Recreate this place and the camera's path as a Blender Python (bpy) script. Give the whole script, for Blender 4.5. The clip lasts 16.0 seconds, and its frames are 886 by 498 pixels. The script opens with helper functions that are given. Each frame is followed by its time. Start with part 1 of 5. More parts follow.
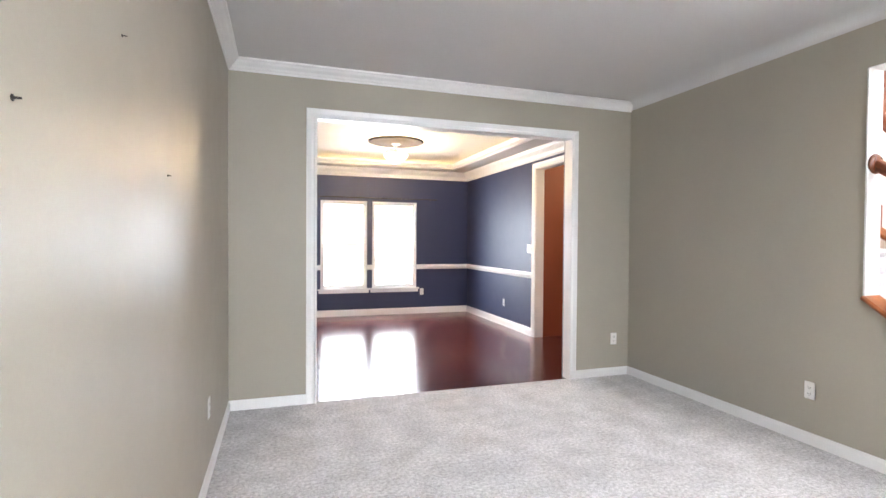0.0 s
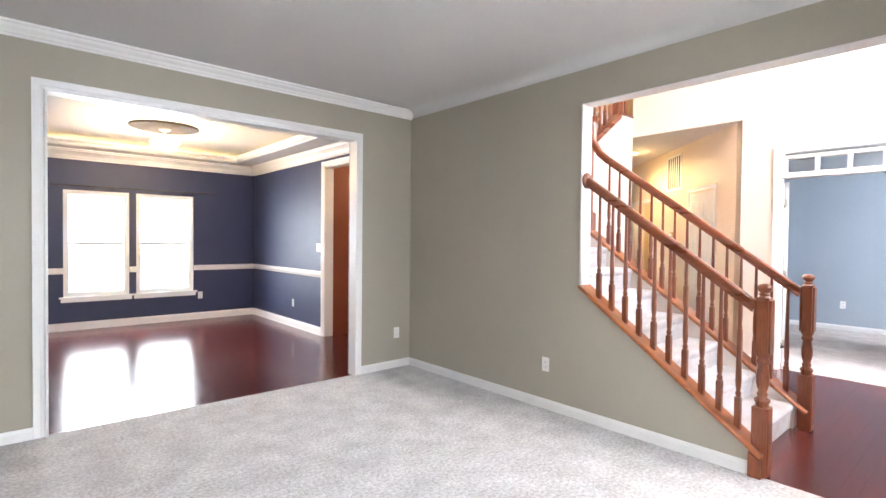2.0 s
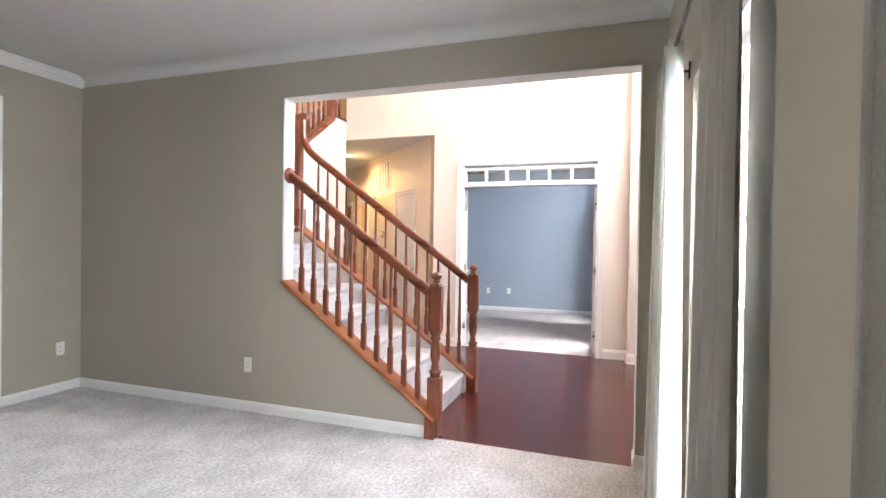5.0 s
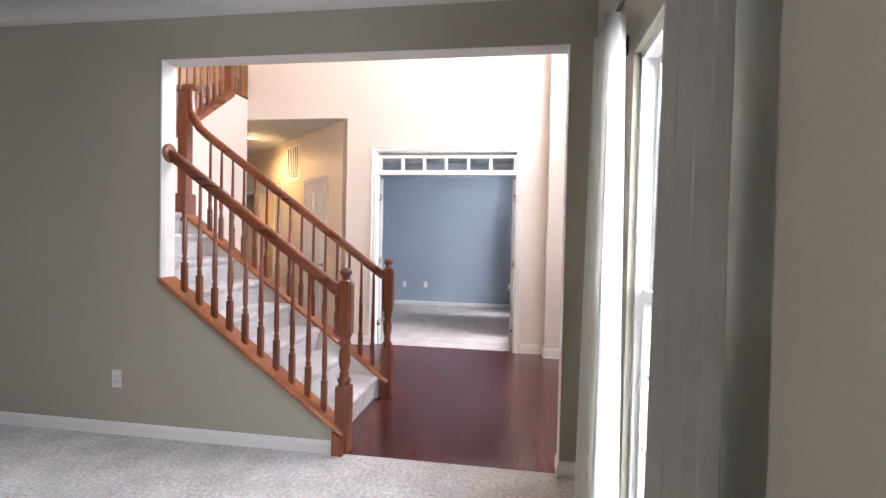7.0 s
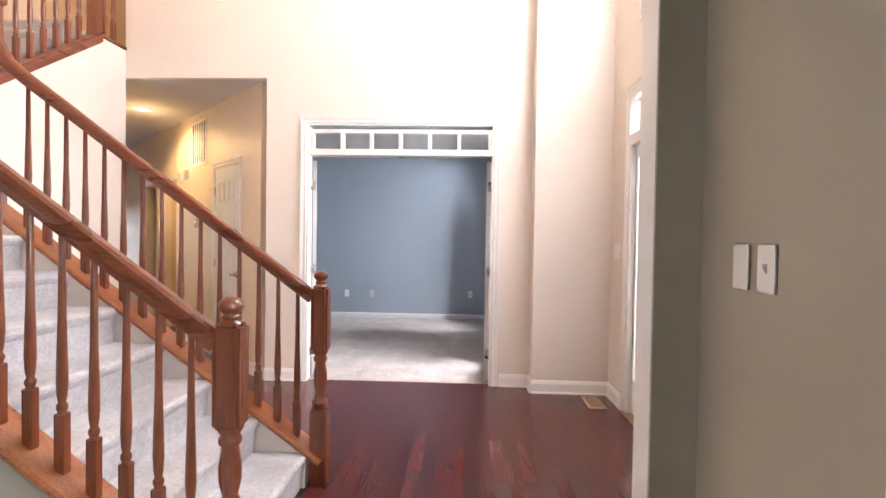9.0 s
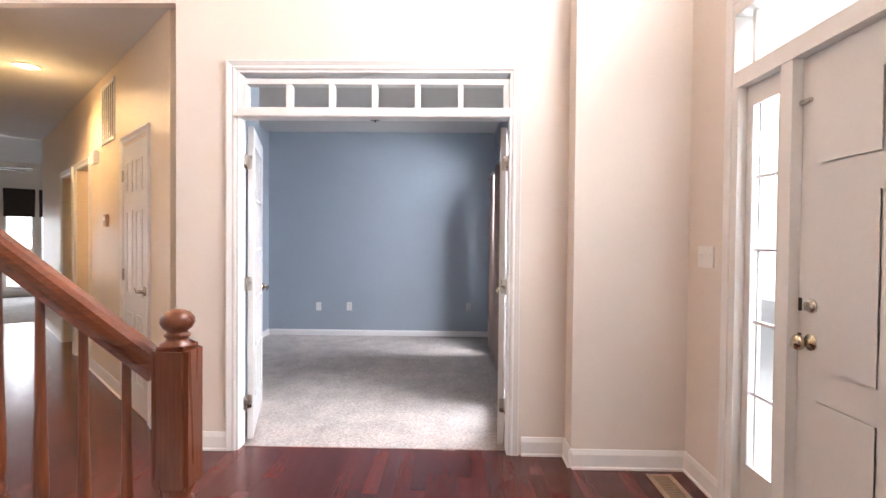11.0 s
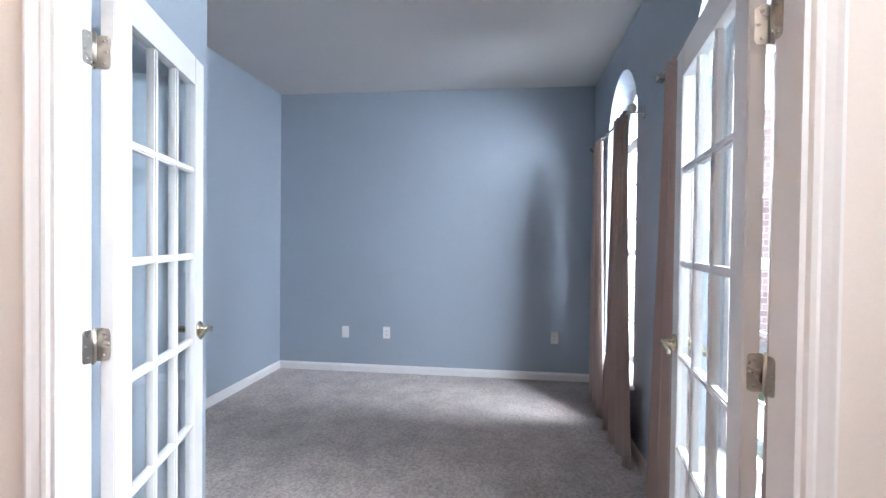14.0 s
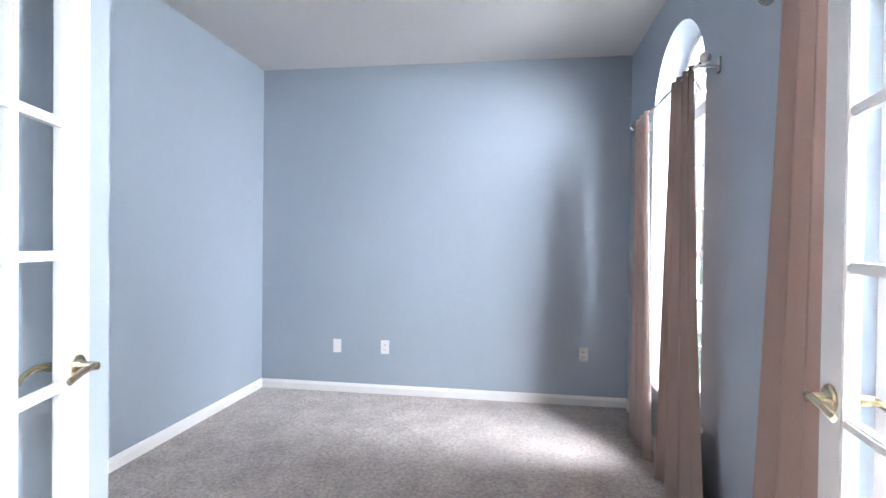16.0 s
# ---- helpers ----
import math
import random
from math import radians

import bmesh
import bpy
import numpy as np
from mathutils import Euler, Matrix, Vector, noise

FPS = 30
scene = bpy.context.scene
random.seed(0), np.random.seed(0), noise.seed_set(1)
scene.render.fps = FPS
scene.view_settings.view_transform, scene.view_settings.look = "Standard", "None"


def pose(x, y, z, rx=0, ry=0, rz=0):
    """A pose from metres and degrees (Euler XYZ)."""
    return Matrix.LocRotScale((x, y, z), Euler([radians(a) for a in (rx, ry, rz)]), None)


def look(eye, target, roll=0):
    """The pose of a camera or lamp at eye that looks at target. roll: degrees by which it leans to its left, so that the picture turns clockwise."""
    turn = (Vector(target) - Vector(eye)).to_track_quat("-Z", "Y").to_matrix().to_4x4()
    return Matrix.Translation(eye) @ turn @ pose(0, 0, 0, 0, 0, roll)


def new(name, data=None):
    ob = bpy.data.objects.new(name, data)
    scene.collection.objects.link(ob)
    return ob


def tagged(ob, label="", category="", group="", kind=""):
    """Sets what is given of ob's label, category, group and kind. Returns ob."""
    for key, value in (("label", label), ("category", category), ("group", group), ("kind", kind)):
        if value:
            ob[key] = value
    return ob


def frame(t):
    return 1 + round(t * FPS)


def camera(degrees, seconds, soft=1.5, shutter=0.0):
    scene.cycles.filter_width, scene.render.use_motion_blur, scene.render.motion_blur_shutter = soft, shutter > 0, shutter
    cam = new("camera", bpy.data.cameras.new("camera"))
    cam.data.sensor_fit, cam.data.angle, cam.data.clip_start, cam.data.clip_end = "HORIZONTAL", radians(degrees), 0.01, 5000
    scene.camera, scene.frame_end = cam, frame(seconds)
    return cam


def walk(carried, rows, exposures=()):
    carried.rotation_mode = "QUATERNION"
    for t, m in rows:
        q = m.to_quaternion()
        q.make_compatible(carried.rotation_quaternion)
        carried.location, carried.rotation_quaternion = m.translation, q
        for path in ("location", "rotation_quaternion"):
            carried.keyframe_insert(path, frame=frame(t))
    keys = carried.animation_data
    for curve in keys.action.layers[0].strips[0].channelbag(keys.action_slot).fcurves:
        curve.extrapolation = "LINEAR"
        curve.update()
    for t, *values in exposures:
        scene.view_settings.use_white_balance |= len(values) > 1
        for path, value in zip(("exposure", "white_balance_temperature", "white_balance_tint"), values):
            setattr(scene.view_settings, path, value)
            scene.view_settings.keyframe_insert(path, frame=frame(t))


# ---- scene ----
cam = camera(83.7, 16.0)
PATH = [
    (0, (-0.173, -0.094, 1.351), (0.455, 1.804, 1.315), 0.41),
    (0.5, (-0.154, -0.115, 1.351), (0.630, 1.724, 1.316), 0.47),
    (1, (-0.137, -0.136, 1.356), (0.843, 1.607, 1.320), 0.58),
    (1.5, (-0.105, -0.170, 1.361), (1.054, 1.460, 1.327), 0.60),
    (2, (-0.079, -0.195, 1.368), (1.240, 1.308, 1.330), 0.61),
    (2.5, (-0.041, -0.232, 1.350), (1.428, 1.125, 1.319), 0.70),
    (3, (-0.003, -0.281, 1.326), (1.587, 0.932, 1.304), 0.75),
    (3.5, (0.007, -0.310, 1.326), (1.705, 0.746, 1.304), 0.79),
    (4, (0.013, -0.330, 1.328), (1.799, 0.571, 1.306), 0.85),
    (4.5, (0.024, -0.356, 1.321), (1.873, 0.405, 1.301), 0.88),
    (5, (0.037, -0.385, 1.326), (1.933, 0.250, 1.305), 0.88),
    (7.5, (0.630, -0.238, 1.326), (2.615, 0.004, 1.278), 1.14),
    (8, (0.984, -0.133, 1.300), (2.976, 0.042, 1.252), 1.02),
    (8.5, (1.346, -0.032, 1.320), (3.342, 0.091, 1.268), 1.26),
    (9, (1.716, 0.005, 1.324), (3.714, 0.085, 1.282), 0.88),
    (11.5, (3.480, 0.117, 1.317), (5.479, 0.156, 1.280), 0.53),
    (12, (3.822, 0.150, 1.332), (5.817, 0.284, 1.293), 0.65),
    (12.5, (4.168, 0.209, 1.336), (6.156, 0.422, 1.293), 0.77),
    (13, (4.498, 0.259, 1.332), (6.484, 0.491, 1.294), 0.65),
    (13.5, (4.811, 0.293, 1.324), (6.795, 0.539, 1.289), 0.68),
    (14, (5.093, 0.329, 1.313), (7.076, 0.586, 1.280), 0.66),
    (14.5, (5.336, 0.348, 1.308), (7.319, 0.607, 1.279), 0.76),
    (15, (5.539, 0.371, 1.320), (7.519, 0.646, 1.286), 0.67),
    (15.5, (5.700, 0.401, 1.293), (7.679, 0.686, 1.266), 0.62),
    (16, (5.801, 0.415, 1.284), (7.779, 0.707, 1.260), 0.70),
]
walk(cam, [(t, look(eye, target, roll)) for t, eye, target, roll in PATH],
     [(0, 0.4, 6150, 15), (2, 0.38, 6150, 15), (3.5, 0.27, 6150, 15), (5, 0.04, 6150, 15), (7.5, -0.36, 5950, 17), (8.3, -0.34, 5850, 17),
      (9, -0.26, 6350, 18), (11.5, -0.34, 6200, 17), (12.5, -0.44, 5900, 16), (14, -0.30, 5800, 13), (15, 0.18, 5950, 13), (16, 0.38, 6100, 14)])

# ---- world, sun, large lights ----
world = bpy.data.worlds.new("sky")
scene.world = world
world.use_nodes = True
wn = world.node_tree
wbg = wn.nodes["Background"]
wsky = wn.nodes.new("ShaderNodeTexSky")
wsky.sky_type = "NISHITA"
wsky.sun_disc = False
wsky.sun_elevation, wsky.sun_rotation = radians(48), radians(150)
wsky.dust_density, wsky.air_density, wsky.ozone_density = 5.0, 1.0, 0.6
wn.links.new(wsky.outputs[0], wbg.inputs[0])
wbg.inputs[1].default_value = 0.15

sun_data = bpy.data.lights.new("sun", "SUN")
sun_data.energy, sun_data.angle, sun_data.color = 2.0, radians(20), (1.0, 0.97, 0.92)
sun = new("sun", sun_data)
sun.matrix_world = look((-4, -7, 9), (1.5, 0, 0))


def area(name, centre, target, w, h, watts, colour):
    """Daylight entering through one opening."""
    d = bpy.data.lights.new(name, "AREA")
    d.shape, d.size, d.size_y, d.energy, d.color = "RECTANGLE", w, h, watts, colour
    o = new(name, d)
    o.matrix_world = look(centre, target)
    return o


def bulb(name, place, watts, colour, radius=0.06):
    d = bpy.data.lights.new(name, "POINT")
    d.energy, d.color, d.shadow_soft_size = watts, colour, radius
    o = new(name, d)
    o.location = place
    return o


DAY = (0.93, 0.97, 1.0)
WARM = (1.0, 0.70, 0.36)
area("daylight_living", (0.85, -1.30, 2.05), (0.85, 0.20, 1.70), 2.9, 1.80, 980, (0.90, 0.96, 1.0))
area("daylight_study", (7.20, -1.75, 2.95), (7.35, -0.25, 2.70), 3.0, 2.5, 2350, DAY)
area("daylight_dining", (1.36, 9.38, 1.45), (1.36, 7.88, 0.45), 2.4, 1.80, 330, DAY)
area("daylight_entry", (4.52, -1.45, 3.6), (5.2, 2.5, 2.2), 1.7, 2.0, 320, (1.0, 0.97, 0.94))
area("daylight_sidelight", (5.37, -1.44, 1.15), (5.37, 2, 0.8), 0.20, 1.6, 12, DAY)
area("daylight_great_room", (13.9, 9.7, 1.5), (9, 5, 1.6), 3.0, 2.0, 220, DAY)

# ---- materials ----
MATS = {}


def mat(name, colour, rough=0.5, metal=0.0, grain=0.0, grain_scale=60.0, blotch=0.0, blotch_scale=1.5, bump=0.0,
        bump_scale=200.0, stretch=(1, 1, 1), spec=0.5, vary=0.0, rough_vary=0.0, sheen=0.0):
    """A plain surface with variation of colour at two scales, fine relief and uneven gloss."""
    m = bpy.data.materials.new(name)
    m.use_nodes = True
    nt = m.node_tree
    b = nt.nodes["Principled BSDF"]
    b.inputs["Roughness"].default_value = rough
    b.inputs["Metallic"].default_value = metal
    b.inputs["Specular IOR Level"].default_value = spec
    if sheen:
        b.inputs["Sheen Weight"].default_value = sheen
    co = nt.nodes.new("ShaderNodeTexCoord")
    mp = nt.nodes.new("ShaderNodeMapping")
    mp.inputs["Scale"].default_value = stretch
    nt.links.new(co.outputs["Object"], mp.inputs[0])

    def noise_of(scale, detail):
        n = nt.nodes.new("ShaderNodeTexNoise")
        n.inputs["Scale"].default_value, n.inputs["Detail"].default_value = scale, detail
        nt.links.new(mp.outputs[0], n.inputs["Vector"])
        return n.outputs["Fac"]

    def value_shift(col, fac, amount):
        mr = nt.nodes.new("ShaderNodeMapRange")
        mr.inputs[1].default_value, mr.inputs[2].default_value = 0.25, 0.75
        mr.inputs[3].default_value, mr.inputs[4].default_value = 1 - amount, 1 + amount
        nt.links.new(fac, mr.inputs[0])
        hs = nt.nodes.new("ShaderNodeHueSaturation")
        nt.links.new(mr.outputs[0], hs.inputs["Value"])
        if isinstance(col, tuple):
            hs.inputs["Color"].default_value = (*col, 1)
        else:
            nt.links.new(col, hs.inputs["Color"])
        return hs.outputs[0]

    c = colour
    if grain:
        c = value_shift(c, noise_of(grain_scale, 4), grain)
    if blotch:
        c = value_shift(c, noise_of(blotch_scale, 2), blotch)
    if vary:
        oi = nt.nodes.new("ShaderNodeObjectInfo")
        c = value_shift(c, oi.outputs["Random"], vary)
    if isinstance(c, tuple):
        b.inputs["Base Color"].default_value = (*c, 1)
    else:
        nt.links.new(c, b.inputs["Base Color"])
    if rough_vary:
        mr = nt.nodes.new("ShaderNodeMapRange")
        mr.inputs[3].default_value, mr.inputs[4].default_value = max(0.02, rough - rough_vary), rough + rough_vary
        nt.links.new(noise_of(7.0, 3), mr.inputs[0])
        nt.links.new(mr.outputs[0], b.inputs["Roughness"])
    if bump:
        bp = nt.nodes.new("ShaderNodeBump")
        bp.inputs["Strength"].default_value, bp.inputs["Distance"].default_value = bump, 0.01
        nt.links.new(noise_of(bump_scale, 3), bp.inputs["Height"])
        nt.links.new(bp.outputs[0], b.inputs["Normal"])
    MATS[name] = m
    return m


def glass_mat(name, tint=(1, 1, 1), rough=0.0):
    m = bpy.data.materials.new(name)
    m.use_nodes = True
    nt = m.node_tree
    nt.nodes.remove(nt.nodes["Principled BSDF"])
    out = nt.nodes["Material Output"]
    tr, gl, mx, lw, pw, ad = (nt.nodes.new(k) for k in ("ShaderNodeBsdfTransparent", "ShaderNodeBsdfGlossy", "ShaderNodeMixShader", "ShaderNodeLayerWeight", "ShaderNodeMath", "ShaderNodeMath"))
    tr.inputs[0].default_value = (*tint, 1)
    gl.inputs["Roughness"].default_value = 0.02
    lw.inputs[0].default_value = 0.5
    pw.operation, ad.operation = "POWER", "MULTIPLY_ADD"
    pw.inputs[1].default_value, ad.inputs[1].default_value, ad.inputs[2].default_value = 4.0, 0.5, 0.035
    nt.links.new(lw.outputs["Facing"], pw.inputs[0])
    nt.links.new(pw.outputs[0], ad.inputs[0])
    nt.links.new(ad.outputs[0], mx.inputs[0])
    nt.links.new(tr.outputs[0], mx.inputs[1])
    nt.links.new(gl.outputs[0], mx.inputs[2])
    nt.links.new(mx.outputs[0], out.inputs[0])
    return m


def glow_mat(name, colour, strength):
    m = bpy.data.materials.new(name)
    m.use_nodes = True
    b = m.node_tree.nodes["Principled BSDF"]
    b.inputs["Base Color"].default_value = (0.8, 0.78, 0.72, 1)
    b.inputs["Emission Color"].default_value = (*colour, 1)
    b.inputs["Emission Strength"].default_value = strength
    return m


def cloth_mat(name, colour, through_amount, weave=500.0):
    """Woven cloth that lets some light through."""
    m = mat(name, colour, rough=0.9, grain=0.10, grain_scale=weave, blotch=0.05, blotch_scale=3, bump=0.25, bump_scale=weave, stretch=(1, 1, 0.4), sheen=0.2, spec=0.1)
    nt = m.node_tree
    b = nt.nodes["Principled BSDF"]
    out = nt.nodes["Material Output"]
    tl, mx = nt.nodes.new("ShaderNodeBsdfTranslucent"), nt.nodes.new("ShaderNodeMixShader")
    tl.inputs[0].default_value = (*colour, 1)
    mx.inputs[0].default_value = through_amount
    nt.links.new(b.outputs[0], mx.inputs[1])
    nt.links.new(tl.outputs[0], mx.inputs[2])
    nt.links.new(mx.outputs[0], out.inputs[0])
    return m


def carpet_mat(name, light, dark, lo=0.39, hi=0.60):
    """Cut-pile carpet: tufts, trodden patches and a faint nap."""
    m = bpy.data.materials.new(name)
    m.use_nodes = True
    nt = m.node_tree
    b = nt.nodes["Principled BSDF"]
    b.inputs["Roughness"].default_value = 0.95
    b.inputs["Specular IOR Level"].default_value = 0.1
    b.inputs["Sheen Weight"].default_value = 0.25
    co = nt.nodes.new("ShaderNodeTexCoord")
    tuft, clump, patch = (nt.nodes.new("ShaderNodeTexNoise") for _ in range(3))
    for n, s, d in ((tuft, 150, 6), (clump, 48, 4), (patch, 4.5, 5)):
        n.inputs["Scale"].default_value, n.inputs["Detail"].default_value = s, d
        nt.links.new(co.outputs["Object"], n.inputs["Vector"])
    add = nt.nodes.new("ShaderNodeMath")
    add.operation = "MULTIPLY_ADD"
    tuft.inputs["Roughness"].default_value = 0.72
    add.inputs[1].default_value = 0.62
    nt.links.new(tuft.outputs["Fac"], add.inputs[0])
    half = nt.nodes.new("ShaderNodeMath")
    half.operation = "MULTIPLY"
    half.inputs[1].default_value = 0.38
    nt.links.new(clump.outputs["Fac"], half.inputs[0])
    nt.links.new(half.outputs[0], add.inputs[2])
    ramp = nt.nodes.new("ShaderNodeValToRGB")
    ramp.color_ramp.elements[0].position, ramp.color_ramp.elements[1].position = lo, hi
    ramp.color_ramp.elements[0].color, ramp.color_ramp.elements[1].color = (*dark, 1), (*light, 1)
    nt.links.new(add.outputs[0], ramp.inputs[0])
    mr = nt.nodes.new("ShaderNodeMapRange")
    mr.inputs[1].default_value, mr.inputs[2].default_value, mr.inputs[3].default_value, mr.inputs[4].default_value = 0.30, 0.70, 0.80, 1.12
    nt.links.new(patch.outputs["Fac"], mr.inputs[0])
    hs = nt.nodes.new("ShaderNodeHueSaturation")
    nt.links.new(mr.outputs[0], hs.inputs["Value"])
    nt.links.new(ramp.outputs[0], hs.inputs["Color"])
    nt.links.new(hs.outputs[0], b.inputs["Base Color"])
    bp = nt.nodes.new("ShaderNodeBump")
    bp.inputs["Strength"].default_value, bp.inputs["Distance"].default_value = 0.6, 0.008
    nt.links.new(add.outputs[0], bp.inputs["Height"])
    nt.links.new(bp.outputs[0], b.inputs["Normal"])
    return m


def wood_mat(name, dark, light, rough, axis, ring=9.0, vary=0.0, coat=0.0):
    """Stained wood whose grain runs along one axis of the object."""
    m = bpy.data.materials.new(name)
    m.use_nodes = True
    nt = m.node_tree
    b = nt.nodes["Principled BSDF"]
    b.inputs["Roughness"].default_value = rough
    b.inputs["Coat Weight"].default_value = coat
    b.inputs["Coat Roughness"].default_value = 0.08
    co = nt.nodes.new("ShaderNodeTexCoord")
    mp = nt.nodes.new("ShaderNodeMapping")
    s = [1.0, 1.0, 1.0]
    s[axis] = 0.07
    mp.inputs["Scale"].default_value = s
    nt.links.new(co.outputs["Object"], mp.inputs[0])
    vec = mp.outputs[0]
    oi = nt.nodes.new("ShaderNodeObjectInfo")
    if vary:
        off = nt.nodes.new("ShaderNodeVectorMath")
        off.operation = "ADD"
        mul = nt.nodes.new("ShaderNodeMath")
        mul.operation = "MULTIPLY"
        mul.inputs[1].default_value = 37.0
        nt.links.new(oi.outputs["Random"], mul.inputs[0])
        nt.links.new(vec, off.inputs[0])
        nt.links.new(mul.outputs[0], off.inputs[1])
        vec = off.outputs[0]
    fine, broad = nt.nodes.new("ShaderNodeTexNoise"), nt.nodes.new("ShaderNodeTexNoise")
    for n, sc, d in ((fine, 160, 5), (broad, ring, 3)):
        n.inputs["Scale"].default_value, n.inputs["Detail"].default_value = sc, d
        n.inputs["Distortion"].default_value = 0.4
        nt.links.new(vec, n.inputs["Vector"])
    mix = nt.nodes.new("ShaderNodeMath")
    mix.operation = "MULTIPLY_ADD"
    mix.inputs[1].default_value = 0.5
    h = nt.nodes.new("ShaderNodeMath")
    h.operation = "MULTIPLY"
    h.inputs[1].default_value = 0.5
    nt.links.new(broad.outputs["Fac"], h.inputs[0])
    nt.links.new(fine.outputs["Fac"], mix.inputs[0])
    nt.links.new(h.outputs[0], mix.inputs[2])
    ramp = nt.nodes.new("ShaderNodeValToRGB")
    ramp.color_ramp.elements[0].position, ramp.color_ramp.elements[1].position = 0.35, 0.65
    ramp.color_ramp.elements[0].color, ramp.color_ramp.elements[1].color = (*dark, 1), (*light, 1)
    nt.links.new(mix.outputs[0], ramp.inputs[0])
    col = ramp.outputs[0]
    if vary:
        mr = nt.nodes.new("ShaderNodeMapRange")
        mr.inputs[3].default_value, mr.inputs[4].default_value = 1 - vary, 1 + vary
        nt.links.new(oi.outputs["Random"], mr.inputs[0])
        hs = nt.nodes.new("ShaderNodeHueSaturation")
        nt.links.new(mr.outputs[0], hs.inputs["Value"])
        nt.links.new(col, hs.inputs["Color"])
        col = hs.outputs[0]
    nt.links.new(col, b.inputs["Base Color"])
    rr = nt.nodes.new("ShaderNodeMapRange")
    rr.inputs[3].default_value, rr.inputs[4].default_value = rough * 0.75, rough * 1.35
    nt.links.new(broad.outputs["Fac"], rr.inputs[0])
    nt.links.new(rr.outputs[0], b.inputs["Roughness"])
    bp = nt.nodes.new("ShaderNodeBump")
    bp.inputs["Strength"].default_value, bp.inputs["Distance"].default_value = 0.12, 0.004
    nt.links.new(fine.outputs["Fac"], bp.inputs["Height"])
    nt.links.new(bp.outputs[0], b.inputs["Normal"])
    return m


PAINT = dict(grain=0.015, grain_scale=90, blotch=0.03, blotch_scale=1.3, bump=0.05, bump_scale=260, rough_vary=0.06)
M_GREIGE = mat("paint_greige", (0.385, 0.353, 0.285), rough=0.42, spec=0.14, **PAINT)
M_NAVY = mat("paint_navy", (0.024, 0.032, 0.085), rough=0.5, **PAINT)
M_BEIGE = mat("paint_beige", (0.74, 0.672, 0.605), rough=0.45, **PAINT)
M_CREAM = mat("paint_cream", (0.72, 0.61, 0.48), rough=0.42, **PAINT)
M_BLUE = mat("paint_blue", (0.345, 0.397, 0.456), rough=0.50, **PAINT)
M_RED = mat("paint_terracotta", (0.22, 0.052, 0.022), rough=0.5, **PAINT)
M_CEIL = mat("ceiling_white", (0.62, 0.61, 0.595), rough=0.9, grain=0.03, grain_scale=120, blotch=0.02, bump=0.25, bump_scale=120)
M_TRIM = mat("trim_white", (0.80, 0.79, 0.77), rough=0.35, grain=0.01, blotch=0.02, blotch_scale=4, bump=0.03, bump_scale=60)
M_DOOR = mat("door_white", (0.73, 0.73, 0.72), rough=0.35, grain=0.01, blotch=0.02, blotch_scale=3, bump=0.04, bump_scale=80)
M_PLATE = mat("plate_white", (0.82, 0.81, 0.78), rough=0.3, blotch=0.02)
M_SLOT = mat("slot_dark", (0.03, 0.03, 0.03), rough=0.6)
M_CARPET = carpet_mat("carpet_grey", (0.765, 0.745, 0.74), (0.33, 0.315, 0.312))
M_CARPET2 = carpet_mat("carpet_stair", (0.70, 0.68, 0.70), (0.44, 0.44, 0.465), 0.36, 0.64)
M_CARPET3 = carpet_mat("carpet_study", (0.55, 0.485, 0.445), (0.215, 0.183, 0.165), 0.37, 0.62)
OAK_D, OAK_L = (0.11, 0.028, 0.011), (0.245, 0.068, 0.025)
M_OAK_Z = wood_mat("oak_upright", OAK_D, OAK_L, 0.28, 2, coat=0.3)
M_OAK_Y = wood_mat("oak_along", OAK_D, OAK_L, 0.28, 1, coat=0.3)
M_OAK_X = wood_mat("oak_across", OAK_D, OAK_L, 0.28, 0, coat=0.3)
M_OAK_CAP = wood_mat("oak_cap", (0.22, 0.065, 0.02), (0.44, 0.15, 0.05), 0.3, 1, coat=0.3)
M_PLANK = wood_mat("cherry_plank", (0.064, 0.0165, 0.015), (0.100, 0.026, 0.0225), 0.20, 0, ring=5, vary=0.28)
M_GAP = mat("plank_gap", (0.012, 0.004, 0.004), rough=0.7)
M_BRASS = mat("brass", (0.62, 0.54, 0.38), rough=0.22, metal=1.0, blotch=0.08, blotch_scale=30, rough_vary=0.06)
M_NICKEL = mat("nickel", (0.52, 0.49, 0.44), rough=0.28, metal=1.0, blotch=0.08, blotch_scale=30, rough_vary=0.06)
M_DARKMETAL = mat("dark_metal", (0.035, 0.03, 0.028), rough=0.4, metal=0.6, blotch=0.1)
M_GLASS = glass_mat("clear_glass", (0.97, 0.985, 0.98))
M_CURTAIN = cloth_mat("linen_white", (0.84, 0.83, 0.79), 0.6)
# the pale linen again, its backlit shade put into a darker base colour
M_CURTAIN_SHADED = cloth_mat("linen_shaded", (0.35, 0.328, 0.292), 0.12)
M_MAUVE = cloth_mat("cloth_mauve", (0.36, 0.275, 0.245), 0.22)
M_SHADE = mat("woven_shade", (0.035, 0.025, 0.022), rough=0.9, grain=0.4, grain_scale=120, stretch=(1, 1, 8), bump=0.5, bump_scale=90)
M_BRICK = mat("brick", (0.40, 0.27, 0.25), rough=0.85, grain=0.15, grain_scale=60, blotch=0.1, vary=0.2, bump=0.4, bump_scale=120)
M_MORTAR = mat("mortar", (0.70, 0.68, 0.65), rough=0.95, grain=0.1, grain_scale=200, bump=0.3)
M_GRASS = mat("grass", (0.07, 0.12, 0.035), rough=0.95, grain=0.3, grain_scale=60, blotch=0.25, blotch_scale=0.6, bump=0.5, bump_scale=90)
